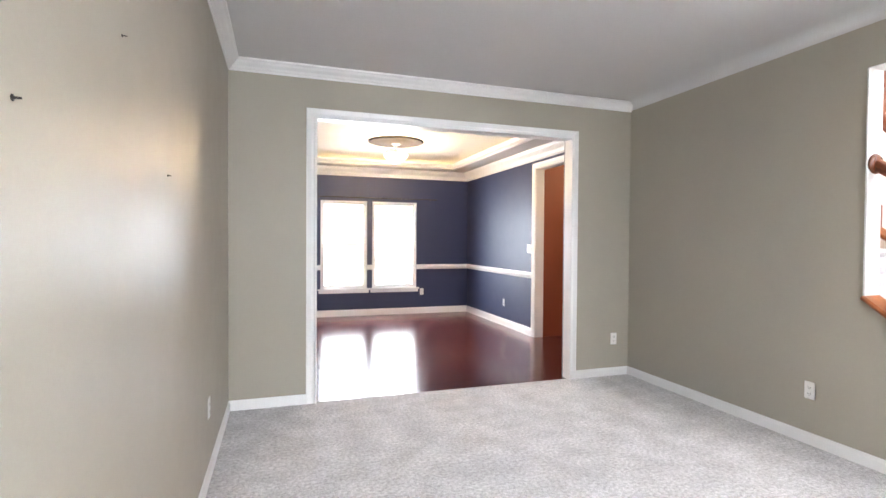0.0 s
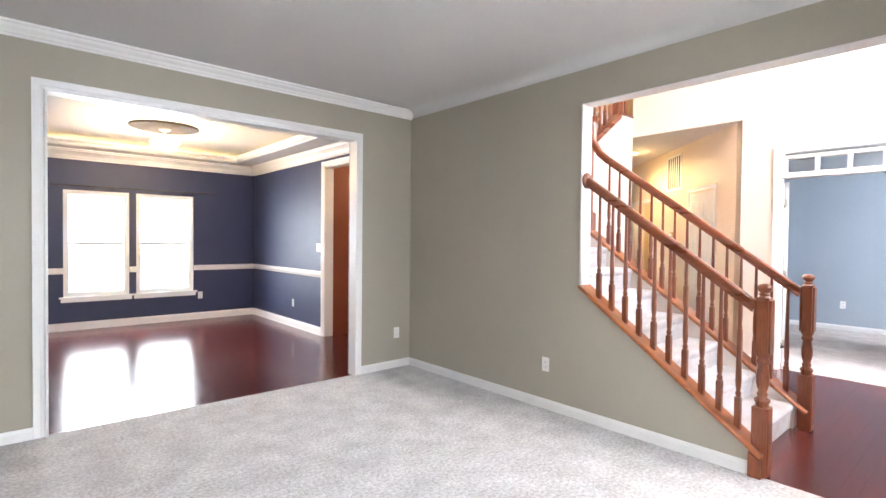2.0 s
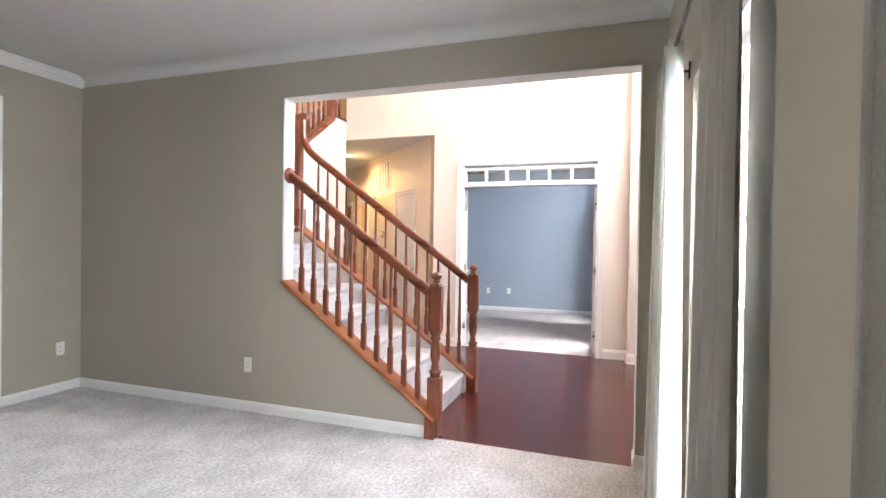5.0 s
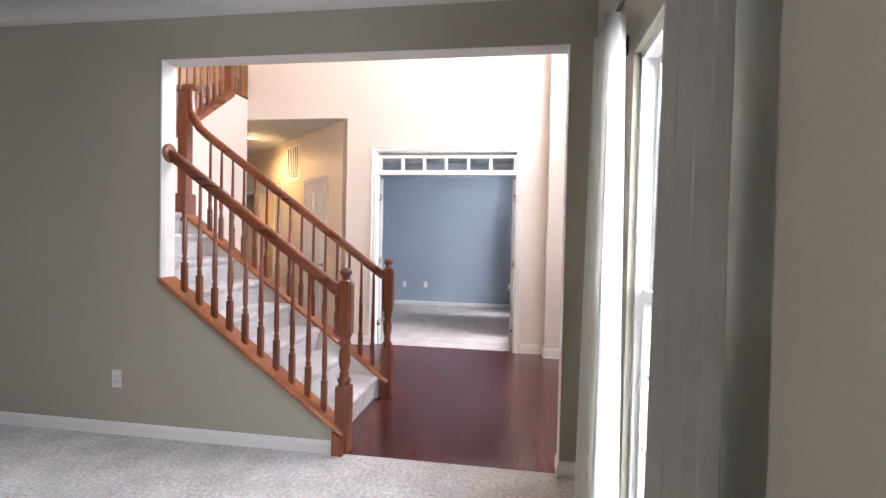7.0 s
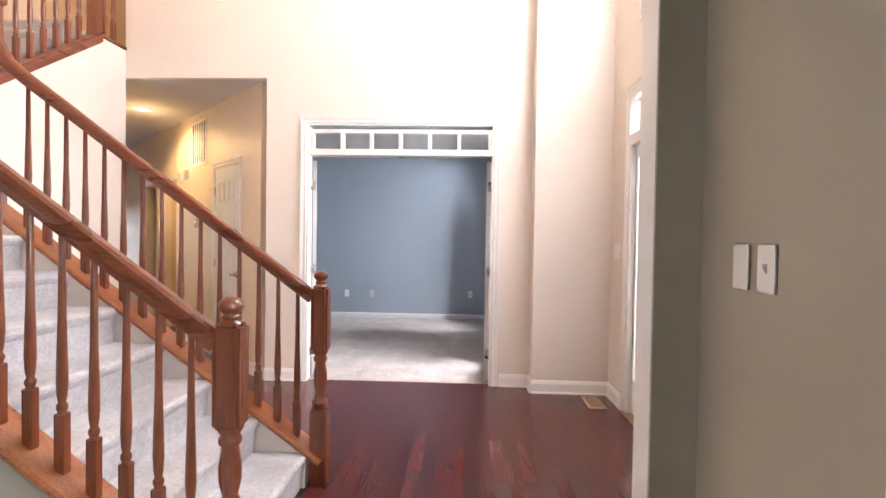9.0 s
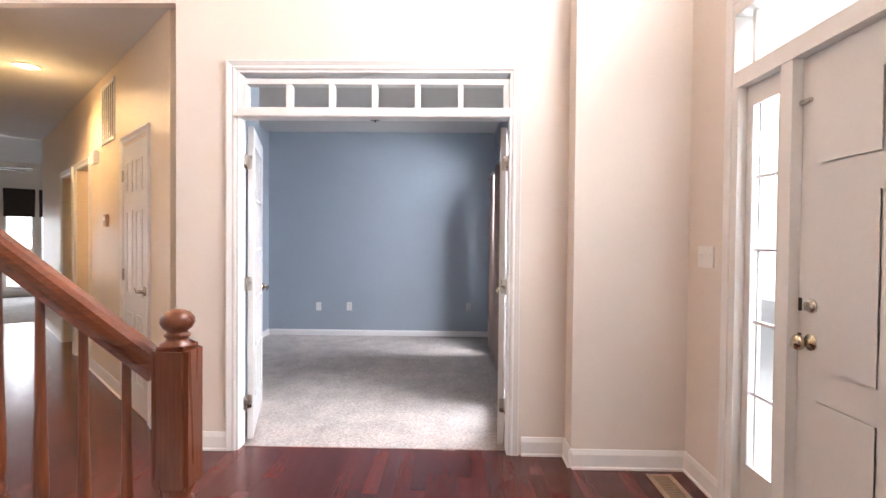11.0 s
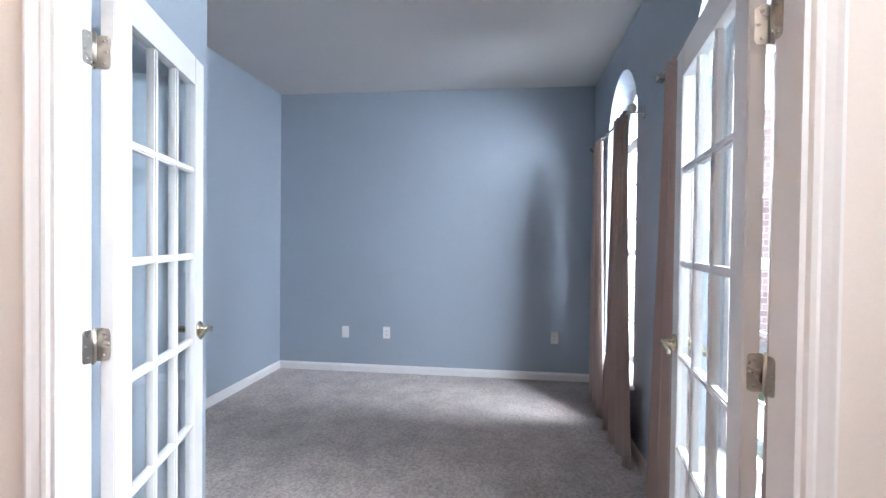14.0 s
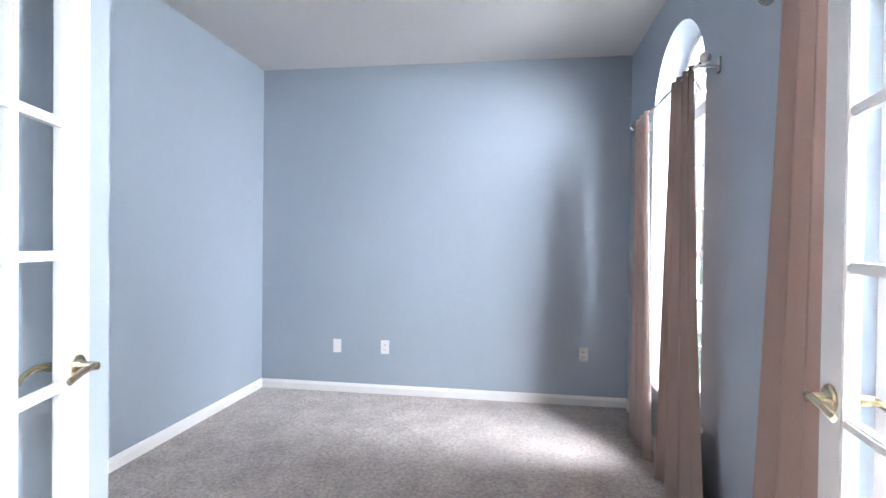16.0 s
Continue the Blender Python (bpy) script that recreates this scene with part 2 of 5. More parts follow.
M_CONCRETE = mat("concrete", (0.42, 0.41, 0.39), rough=0.9, grain=0.1, blotch=0.1, bump=0.2)
M_LEAF = mat("leaf", (0.05, 0.10, 0.03), rough=0.6, vary=0.1, grain=0.2, grain_scale=20)
M_BARK = mat("bark", (0.12, 0.09, 0.07), rough=0.95, grain=0.3, grain_scale=40, bump=0.6, bump_scale=40)
M_BULB = glow_mat("lamp_glass", (1.0, 0.76, 0.42), 6.0)
M_CAN = glow_mat("can_glow", (1.0, 0.80, 0.50), 14.0)
M_COVE = glow_mat("cove_strip", (1.0, 0.66, 0.26), 17.0)

# ---- mesh helpers ----


def box(bm, x0, y0, z0, x1, y1, z1, bevel=0.0):
    vs = [bm.verts.new((x, y, z)) for z in (z0, z1) for y in (y0, y1) for x in (x0, x1)]
    fs = [bm.faces.new([vs[i] for i in q]) for q in ((0, 2, 3, 1), (4, 5, 7, 6), (0, 1, 5, 4), (1, 3, 7, 5), (3, 2, 6, 7), (2, 0, 4, 6))]
    if bevel:
        es = list({e for f in fs for e in f.edges})
        bmesh.ops.bevel(bm, geom=es, offset=bevel, segments=2, affect="EDGES", clamp_overlap=True)
    return bm


def prism(bm, outline, axis, a, b):
    """A closed outline in the plane across an axis, pulled from a to b along it."""
    def at(p, h):
        q = list(p)
        q.insert(axis, h)
        return q
    lo = [bm.verts.new(at(p, a)) for p in outline]
    hi = [bm.verts.new(at(p, b)) for p in outline]
    n = len(outline)
    fs = [bm.faces.new(lo), bm.faces.new(list(reversed(hi)))]
    fs += [bm.faces.new((lo[i], hi[i], hi[(i + 1) % n], lo[(i + 1) % n])) for i in range(n)]
    bmesh.ops.recalc_face_normals(bm, faces=fs)
    return bm


def lathe(bm, profile, centre=(0, 0, 0), steps=16, axis=2):
    """Turned shape: (radius, height) pairs about an axis through the centre."""
    rings = []
    for r, h in profile:
        ring = []
        for k in range(steps):
            a = 2 * math.pi * k / steps
            p = [r * math.cos(a), r * math.sin(a)]
            p.insert(axis, h)
            ring.append(bm.verts.new((p[0] + centre[0], p[1] + centre[1], p[2] + centre[2])))
        rings.append(ring)
    fs = [bm.faces.new((r0[k], r0[(k + 1) % steps], r1[(k + 1) % steps], r1[k])) for r0, r1 in zip(rings, rings[1:]) for k in range(steps)]
    fs += [bm.faces.new(list(reversed(rings[0]))), bm.faces.new(rings[-1])]
    bmesh.ops.recalc_face_normals(bm, faces=fs)
    for f in fs:
        f.smooth = True
    return bm


def sweep(bm, section, path, closed=False):
    """A closed section (side, up) drawn along a path of points; up stays as upright as the path lets it."""
    rings = []
    n = len(path)
    for i, p in enumerate(path):
        p = Vector(p)
        d = (Vector(path[min(i + 1, n - 1)]) - Vector(path[max(i - 1, 0)])).normalized()
        side = d.cross(Vector((0, 0, 1)))
        side = side.normalized() if side.length > 1e-4 else Vector((1, 0, 0))
        up = side.cross(d).normalized()
        rings.append([bm.verts.new(p + side * s + up * u) for s, u in section])
    m = len(section)
    fs = [bm.faces.new((a[k], a[(k + 1) % m], b[(k + 1) % m], b[k])) for a, b in zip(rings, rings[1:]) for k in range(m)]
    fs += [bm.faces.new(list(reversed(rings[0]))), bm.faces.new(rings[-1])]
    bmesh.ops.recalc_face_normals(bm, faces=fs)
    return bm


def mesh_of(name, bm, material, smooth=False):
    me = bpy.data.meshes.new(name)
    if smooth:
        for f in bm.faces:
            f.smooth = True
    bm.to_mesh(me)
    bm.free()
    me.materials.append(material)
    return me


def thing(name, bm, material, label, category, group="", kind="", smooth=False):
    return tagged(new(name, mesh_of(name, bm, material, smooth)), label, category, group, kind)


def base(name, place, label, category, group="", kind=""):
    o = new(name)
    o.location = place
    o.empty_display_size = 0.1
    return tagged(o, label, category, group, kind)


def part(name, bm, material, parent, label="", smooth=False):
    """One mesh under a thing or a part; its coordinates are the parent's own."""
    o = new(name, mesh_of(name, bm, material, smooth))
    o.parent = parent
    if label:
        o["label"] = label
    return o


def setting(name, bm, material, label, category, smooth=False):
    return thing(name, bm, material, label, category, kind="structure", smooth=smooth)


def wall_y(bm, x0, x1, y0, y1, z0, z1, holes):
    """A wall along x with right-angled holes (xa, xb, za, zb), sorted along x."""
    at = x0
    for xa, xb, za, zb in holes:
        box(bm, at, y0, z0, xa, y1, z1)
        if za > z0:
            box(bm, xa, y0, z0, xb, y1, za)
        if zb < z1:
            box(bm, xa, y0, zb, xb, y1, z1)
        at = xb
    box(bm, at, y0, z0, x1, y1, z1)
    return bm


def wall_x(bm, x0, x1, y0, y1, z0, z1, holes):
    at = y0
    for ya, yb, za, zb in holes:
        box(bm, x0, at, z0, x1, ya, z1)
        if za > z0:
            box(bm, x0, ya, z0, x1, yb, za)
        if zb < z1:
            box(bm, x0, ya, zb, x1, yb, z1)
        at = yb
    box(bm, x0, at, z0, x1, y1, z1)
    return bm


B = bmesh.new
CEIL, FLOOR2, HIGH = 2.745, 3.03, 5.4

# ---- living room: walls, ceiling, floor ----
WIN_Z0, WIN_Z1 = 0.27, 2.01
setting("wall_living_left", box(B(), -0.65, -0.85, 0, -0.55, 8.75, CEIL), M_GREIGE, "greige painted wall with nail holes", "wall")
setting("wall_living_back", wall_y(B(), -0.55, 3.205, 4.09, 4.15, 0, CEIL, [(0.105, 2.515, 0, 2.345)]), M_GREIGE, "greige wall with a wide cased opening", "wall")
setting("wall_living_front", wall_y(B(), -0.55, 3.205, -0.85, -0.70, 0, CEIL, [(-0.43, 0.42, WIN_Z0, WIN_Z1), (1.41, 2.26, WIN_Z0, WIN_Z1)]), M_GREIGE, "greige front wall with two windows", "wall")
KNEE = [(0.775, 0.0), (1.945, 0.0), (1.945, 0.985), (0.775, 0.133)]


def side_wall(x0, x1, top):
    bm = B()
    prism(bm, KNEE, 0, x0, x1)
    box(bm, x0, 1.945, 0, x1, 4.09, 2.405)
    box(bm, x0, -0.70, 0, x1, -0.555, 2.405)
    box(bm, x0, -0.70, 2.405, x1, 4.09, top)
    return bm


setting("wall_living_right", side_wall(3.205, 3.25, CEIL), M_GREIGE, "greige wall stepped down along the stair", "wall")
setting("ceiling_living", box(B(), -0.65, -0.85, CEIL, 3.25, 4.15, CEIL + 0.1), M_CEIL, "flat white ceiling", "ceiling")
setting("floor_living", box(B(), -0.65, -0.85, -0.15, 3.215, 4.11, 0.0), M_CARPET, "pale grey cut-pile carpet", "floor")

# ---- dining room: walls, tray ceiling, floor ----
DX, DY = 3.215, 8.68
SOFFIT = 2.608
setting("wall_dining_front", wall_y(B(), -0.55, DX, 4.15, 4.21, 0, 2.95, [(0.105, 2.515, 0, 2.345)]), M_NAVY, "navy wall round a wide cased opening", "wall")
setting("wall_dining_left", box(B(), -0.55, 4.21, 0, -0.47, DY, 2.95), M_NAVY, "navy painted wall", "wall")
setting("wall_dining_back", wall_y(B(), -0.55, DX + 0.12, DY, DY + 0.15, 0, 2.95, [(0.50, 1.31, 0.48, 2.03), (1.40, 2.22, 0.48, 2.03)]), M_NAVY, "navy wall with a pair of windows", "wall")
setting("wall_dining_right", wall_x(B(), DX, DX + 0.12, 4.21, DY, 0, 2.95, [(4.95, 6.05, 0, 2.355)]), M_NAVY, "navy wall with a cased doorway", "wall")
setting("floor_dining", box(B(), -0.65, 4.11, -0.15, 5.6, DY + 0.1, -0.012), M_GAP, "dark red cherry boards", "floor")
TX0, TX1, TY0, TY1 = 0.02, 2.74, 4.66, 8.2
bm = B()
box(bm, -0.55, 4.15, SOFFIT, TX0, DY, SOFFIT + 0.03)
box(bm, TX1, 4.15, SOFFIT, DX, DY, SOFFIT + 0.03)
box(bm, TX0, 4.15, SOFFIT, TX1, TY0, SOFFIT + 0.03)
box(bm, TX0, TY1, SOFFIT, TX1, DY, SOFFIT + 0.03)
box(bm, -0.55, 4.15, CEIL, DX, DY, CEIL + 0.1)
setting("ceiling_dining", bm, M_CEIL, "white tray ceiling with a lit recess", "ceiling")

# ---- foyer and stairwell: walls, ceiling, floor ----
SX = 6.165
bm = side_wall(3.25, 3.31, HIGH)
box(bm, 3.25, 4.09, 0, 3.31, 4.36, HIGH)
box(bm, 3.25, -1.26, 0, 3.31, -0.70, HIGH)
setting("wall_foyer_left", bm, M_BEIGE, "pale beige stairwell wall", "wall")
DOOR_X0, DOOR_X1 = 3.93, 5.570
setting("wall_foyer_front", wall_y(wall_y(B(), 3.25, 6.3, -1.38, -1.26, 0, 2.7, [(DOOR_X0, DOOR_X1, 0, 2.46)]), 3.25, 6.3, -1.38, -1.26, 2.7, HIGH, [(3.62, 5.42, 2.95, 4.7)]), M_BEIGE, "pale beige entry wall", "wall")
setting("wall_foyer_bump", box(B(), 6.0, -1.26, 0, SX, -0.605, HIGH), M_BEIGE, "pale beige wall return", "wall")
OY0, OY1, OZ = -0.259, 1.427, 2.345
SF = 6.262
bm = wall_x(B(), SX, 6.225, -1.26, 1.805, 0, HIGH, [(OY0, OY1, 0, OZ)])
box(bm, SX, 1.805, 2.755, 6.225, 3.12, HIGH)
box(bm, 6.225, 1.805, 2.86, 6.285, 3.12, HIGH)
box(bm, 6.285, 3.06, 2.86, 9.4, 3.12, HIGH)
box(bm, 9.4, 3.06, 2.86, 9.5, 4.36, HIGH)
setting("wall_foyer_right", bm, M_BEIGE, "pale beige two-storey wall", "wall")
# the warm upstairs lamplight on this wall is put into its paint colour
setting("wall_stair_back", box(box(B(), 3.31, 4.24, 0, 6.35, 4.36, HIGH), 6.35, 4.24, 2.86, 9.4, 4.36, HIGH), M_CREAM, "wall behind the upper flight, tinted cream to stand in for lamplight", "wall")
setting("ceiling_foyer", box(B(), 3.25, -1.38, HIGH, 9.4, 4.36, HIGH + 0.1), M_CEIL, "high white ceiling over the entry", "ceiling")
setting("floor_foyer", box(B(), 3.215, -1.38, -0.15, SX + 0.06, 4.3, -0.012), M_GAP, "dark red cherry boards in the entry", "floor")

# ---- study: walls, ceiling, floor ----
STX, STY0, STY1, STC = 9.855, -0.465, 2.61, 2.768
setting("wall_study_entry", wall_x(B(), 6.225, SF, -1.26, 1.805, 0, STC + 0.05, [(OY0, OY1, 0, OZ)]), M_BLUE, "dusty blue wall round the double doors", "wall")
setting("wall_study_back", box(B(), STX, -0.75, 0, STX + 0.12, 2.7, STC + 0.05), M_BLUE, "dusty blue painted wall", "wall")
CLX, CLY = 7.21, 1.702
setting("wall_study_left", box(B(), CLX - 0.08, STY1, 0, STX, STY1 + 0.1, STC + 0.05), M_BLUE, "dusty blue painted side wall", "wall")
ARCH_R, ARCH_SPRING, ARCH_SILL = 0.45, 2.07, 0.42
ARCHES = (6.93, 8.76)


def arch_wall(bm, x0, x1, y0, y1, top):
    """The front wall, cut by two round-headed openings."""
    at = x0
    for c in ARCHES:
        box(bm, at, y0, 0, c - ARCH_R, y1, top)
        box(bm, c - ARCH_R, y0, 0, c + ARCH_R, y1, ARCH_SILL)
        n = 24
        arc = [(c - ARCH_R * math.cos(math.pi * k / n), ARCH_SPRING + ARCH_R * math.sin(math.pi * k / n)) for k in range(n + 1)]
        for (xa, za), (xb, zb) in zip(arc, arc[1:]):
            prism(bm, [(xa, za), (xb, zb), (xb, top), (xa, top)], 1, y0, y1)
        at = c + ARCH_R
    box(bm, at, y0, 0, x1, y1, top)
    bmesh.ops.remove_doubles(bm, verts=bm.verts, dist=1e-5)
    return bm


setting("wall_study_front", arch_wall(B(), SF, STX, -0.70, STY0, STC + 0.05), M_BLUE, "dusty blue wall with two arched windows", "wall")
setting("ceiling_study", box(B(), SF, -0.70, STC, STX, STY1, STC + 0.1), M_CEIL, "flat white ceiling of the study", "ceiling")
setting("floor_study", prism(B(), [(SX + 0.06, -0.70), (STX, -0.70), (STX, 2.66), (7.15, 2.66), (6.31, 1.80), (SX + 0.06, 1.80)], 2, -0.15, 0.004), M_CARPET3, "grey-beige cut-pile carpet", "floor")

# ---- hall on the slant, and the great room at its end ----
HALL = Matrix.Translation((SX, 1.81, 0)) @ Matrix.Rotation(radians(46), 4, "Z")


def slanted(ob):
    ob.matrix_world = HALL @ ob.matrix_world
    return ob


bm = wall_y(B(), 0.10, 6.1, -0.12, 0.0, 0, 2.9, [(2.66, 3.36, 0, 2.04), (3.62, 4.32, 0, 2.04)])
slanted(setting("wall_hall_right", bm, M_CREAM, "cream hall wall with doors and a grille", "wall"))
bm = box(B(), SF, CLY, 0, CLX, CLY + 0.08, STC + 0.05)
box(bm, CLX - 0.08, CLY + 0.08, 0, CLX, STY1, STC + 0.05)
setting("wall_study_closet", bm, M_BLUE, "dusty blue walls boxing in a closet beside the double doors", "wall")
bm = B()
prism(bm, [(SX + 0.06, 1.805), (10.42, 6.21), (9.07, 7.51), (6.9, 5.2), (SX + 0.06, 4.24)], 2, 2.755, 2.86)
setting("ceiling_hall", bm, M_CEIL, "white hall ceiling with recessed lights", "ceiling")
bm = B()
prism(bm, [(SX + 0.06, 1.5), (6.5, 1.6), (11.5, 6.6), (9.2, 8.7), (6.2, 4.5)], 2, -0.15, -0.012)
setting("floor_hall", bm, M_GAP, "dark red cherry boards in the hall", "floor")
slanted(setting("wall_hall_left", box(B(), 2.0, 1.75, 0, 6.1, 1.87, 2.9), M_CREAM, "cream hall wall", "wall"))
slanted(setting("floor_great_room", box(B(), 6.5, -3, -0.15, 12.0, 6, 0.006), M_CARPET, "pale carpet of the great room", "floor"))
BAY = (-0.65, -0.06, 0.525, 1.115, 1.705)
bm = B()
wall_x(bm, 10.6, 10.75, -3, 6, 0, 3.9, [(v - 0.25, v + 0.25, 0.18, 2.32) for v in BAY])
box(bm, 6.0, -3.1, 0, 10.75, -3, 3.9)
box(bm, 6.0, 6, 0, 10.75, 6.1, 3.9)
box(bm, 6.1, -3, 0, 6.22, 0.0, 3.9)
box(bm, 6.1, 1.75, 0, 6.22, 6.0, 3.9)
box(bm, 6.1, 0.0, 2.755, 6.22, 1.75, 3.9)
slanted(setting("wall_great_room", bm, M_BEIGE, "cream walls of the great room", "wall"))
slanted(setting("ceiling_great_room", prism(B(), [(6.0, 3.9), (8.4, 3.9), (10.8, 2.8), (10.8, 2.9), (8.4, 4.0), (6.0, 4.0)], 1, -3.1, 6.1), M_CEIL, "white sloped ceiling", "ceiling"))

# ---- outdoors ----
setting("ground", box(B(), -400, -400, -0.6, 400, 400, -0.45), M_GRASS, "mown lawn round the house", "ground")

# ---- trim ----


def run_trim(name, pts, profile, material, label, category, inward):
    """Moulding along a line of floor-plan points at one height; profile is (out from the wall, up)."""
    bm = B()
    for (xa, ya, za), (xb, yb, zb) in zip(pts, pts[1:]):
        d = Vector((xb - xa, yb - ya, 0)).normalized()
        out = Vector((-d.y, d.x, 0)) * inward
        a, b = Vector((xa, ya, za)), Vector((xb, yb, zb))
        lo = [bm.verts.new(a + out * o + Vector((0, 0, u))) for o, u in profile]
        hi = [bm.verts.new(b + out * o + Vector((0, 0, u))) for o, u in profile]
        n = len(profile)
        fs = [bm.faces.new(lo), bm.faces.new(list(reversed(hi)))]
        fs += [bm.faces.new((lo[i], hi[i], hi[(i + 1) % n], lo[(i + 1) % n])) for i in range(n)]
        bmesh.ops.recalc_face_normals(bm, faces=fs)
    return setting(name, bm, material, label, category)


BASE_P = [(-0.003, 0), (0.014, 0), (0.014, 0.055), (0.011, 0.063), (0.007, 0.071), (0.005, 0.078), (-0.003, 0.080)]
BASE_T = [(-0.003, 0), (0.022, 0), (0.022, 0.012), (0.015, 0.018), (0.015, 0.085), (0.011, 0.097), (0.006, 0.112), (-0.003, 0.114)]
CROWN_P = [(-0.003, 0), (0.013, 0), (0.015, 0.013), (0.024, 0.018), (0.032, 0.034), (0.054, 0.052), (0.063, 0.068), (0.078, 0.073), (0.080, 0.0875), (-0.003, 0.0875)]
CROWN_D = [(-0.003, 0), (0.016, 0), (0.018, 0.02), (0.03, 0.026), (0.045, 0.06), (0.08, 0.095), (0.095, 0.105), (0.105, 0.125), (0.12, 0.13), (0.12, 0.144), (-0.003, 0.144)]
RAIL_P = [(-0.003, 0), (0.012, 0.004), (0.016, 0.02), (0.026, 0.030), (0.030, 0.055), (0.022, 0.066), (0.018, 0.082), (-0.003, 0.088)]

run_trim("baseboard_1", [(-0.55, -0.70, 0), (-0.55, 4.09, 0)], BASE_P, M_TRIM, "white baseboard", "baseboard", -1)
run_trim("baseboard_2", [(-0.55, 4.09, 0), (0.05, 4.09, 0)], BASE_P, M_TRIM, "white baseboard", "baseboard", -1)
run_trim("baseboard_3", [(2.57, 4.09, 0), (3.205, 4.09, 0)], BASE_P, M_TRIM, "white baseboard", "baseboard", -1)
run_trim("baseboard_4", [(3.205, 4.09, 0), (3.205, 0.785, 0)], BASE_P, M_TRIM, "white baseboard", "baseboard", -1)
run_trim("baseboard_5", [(3.315, -0.555, 0), (3.175, -0.555, 0)], BASE_P, M_TRIM, "white baseboard end", "baseboard", -1)
run_trim("baseboard_6", [(3.205, -0.555, 0), (3.205, -0.70, 0), (-0.55, -0.70, 0)], BASE_P, M_TRIM, "white baseboard", "baseboard", -1)
run_trim("crown_1", [(-0.55, -0.70, CEIL - 0.088), (-0.55, 4.09, CEIL - 0.088), (3.205, 4.09, CEIL - 0.088)], CROWN_P, M_TRIM, "white crown moulding", "crown moulding", -1)
COVE_P = [(-0.003, 0)] + [(0.001 + 0.125 * (1 - math.cos(radians(7.5 * k))), 0.0745 * math.sin(radians(7.5 * k))) for k in range(13)] + [(-0.003, 0.0745)]
run_trim("crown_3", [(3.205, 4.09, CEIL - 0.0755), (3.205, -0.70, CEIL - 0.0755), (-0.55, -0.70, CEIL - 0.0755)], COVE_P, M_CEIL, "plain plaster cove at the ceiling", "cove", -1)
run_trim("baseboard_7", [(-0.47, DY, 0), (DX, DY, 0), (DX, 6.13, 0)], BASE_T, M_TRIM, "white baseboard on a navy wall", "baseboard", -1)
run_trim("crown_2", [(-0.47, 4.21, SOFFIT - 0.145), (-0.47, DY, SOFFIT - 0.145), (DX, DY, SOFFIT - 0.145), (DX, 4.21, SOFFIT - 0.145)], CROWN_D, M_TRIM, "wide white crown moulding", "crown moulding", -1)
run_trim("chair_rail_1", [(-0.47, 4.2, 0.815), (-0.47, DY, 0.815), (0.50, DY, 0.815)], RAIL_P, M_TRIM, "white chair rail", "chair rail", -1)
run_trim("chair_rail_2", [(1.31, DY, 0.815), (1.40, DY, 0.815)], RAIL_P, M_TRIM, "white chair rail", "chair rail", -1)
run_trim("chair_rail_3", [(2.22, DY, 0.815), (DX, DY, 0.815), (DX, 6.13, 0.815)], RAIL_P, M_TRIM, "white chair rail", "chair rail", -1)
TRAY_P = [(-0.02, -0.002), (0.0, -0.012), (0.03, -0.012), (0.04, 0.0), (0.045, 0.03), (0.07, 0.055), (0.07, 0.060), (0.075, 0.082), (-0.02, 0.082)]
run_trim("tray_moulding", [(TX0 - 0.05, TY0 - 0.05, SOFFIT), (TX1 + 0.05, TY0 - 0.05, SOFFIT), (TX1 + 0.05, TY1 + 0.05, SOFFIT), (TX0 - 0.05, TY1 + 0.05, SOFFIT), (TX0 - 0.05, TY0 - 0.05, SOFFIT)], TRAY_P, M_TRIM, "white moulding round the ceiling recess", "moulding", 1)
bm = B()
for x0, y0, x1, y1 in ((TX0 - 0.35, TY0 - 0.30, TX1 + 0.30, TY0 - 0.28), (TX0 - 0.35, TY1 + 0.28, TX1 + 0.30, TY1 + 0.30), (TX0 - 0.30, TY0, TX0 - 0.28, TY1), (TX1 + 0.28, TY0, TX1 + 0.30, TY1)):
    box(bm, x0, y0, SOFFIT + 0.032, x1, y1, SOFFIT + 0.05)
thing("cove_light_strip", bm, M_COVE, "warm glowing light strip hidden in the ceiling recess", "light strip")
run_trim("baseboard_8", [(6.0, -1.26, 0), (6.0, -0.605, 0), (SX, -0.605, 0), (SX, -0.337, 0)], BASE_T, M_TRIM, "white baseboard", "baseboard", 1)
run_trim("baseboard_9", [(DOOR_X1 + 0.046, -1.26, 0), (6.0, -1.26, 0)], BASE_T, M_TRIM, "white baseboard", "baseboard", 1)
run_trim("baseboard_10", [(SX, 1.487, 0), (SX, 1.805, 0)], BASE_T, M_TRIM, "white baseboard", "baseboard", 1)
run_trim("baseboard_11", [(STX, STY0, 0), (STX, STY1, 0), (CLX, STY1, 0), (CLX, CLY, 0), (SF, CLY, 0)], BASE_P, M_TRIM, "white baseboard in the study", "baseboard", 1)
run_trim("baseboard_12", [(SF, STY0, 0), (STX, STY0, 0)], BASE_P, M_TRIM, "white baseboard in the study", "baseboard", 1)
for k, (a, b) in enumerate(((0.02, 0.50), (1.34, 2.60), (3.42, 3.56), (4.38, 6.1))):
    slanted(run_trim("baseboard_%d" % (13 + k), [(a, 0, 0), (b, 0, 0)], BASE_T, M_TRIM, "white baseboard in the hall", "baseboard", 1))

CASE = [(0.0, 0.004), (0.008, 0.012), (0.02, 0.014), (0.03, 0.011), (0.05, 0.016), (0.062, 0.020), (0.07, 0.020), (0.07, -0.003), (0.0, -0.003)]


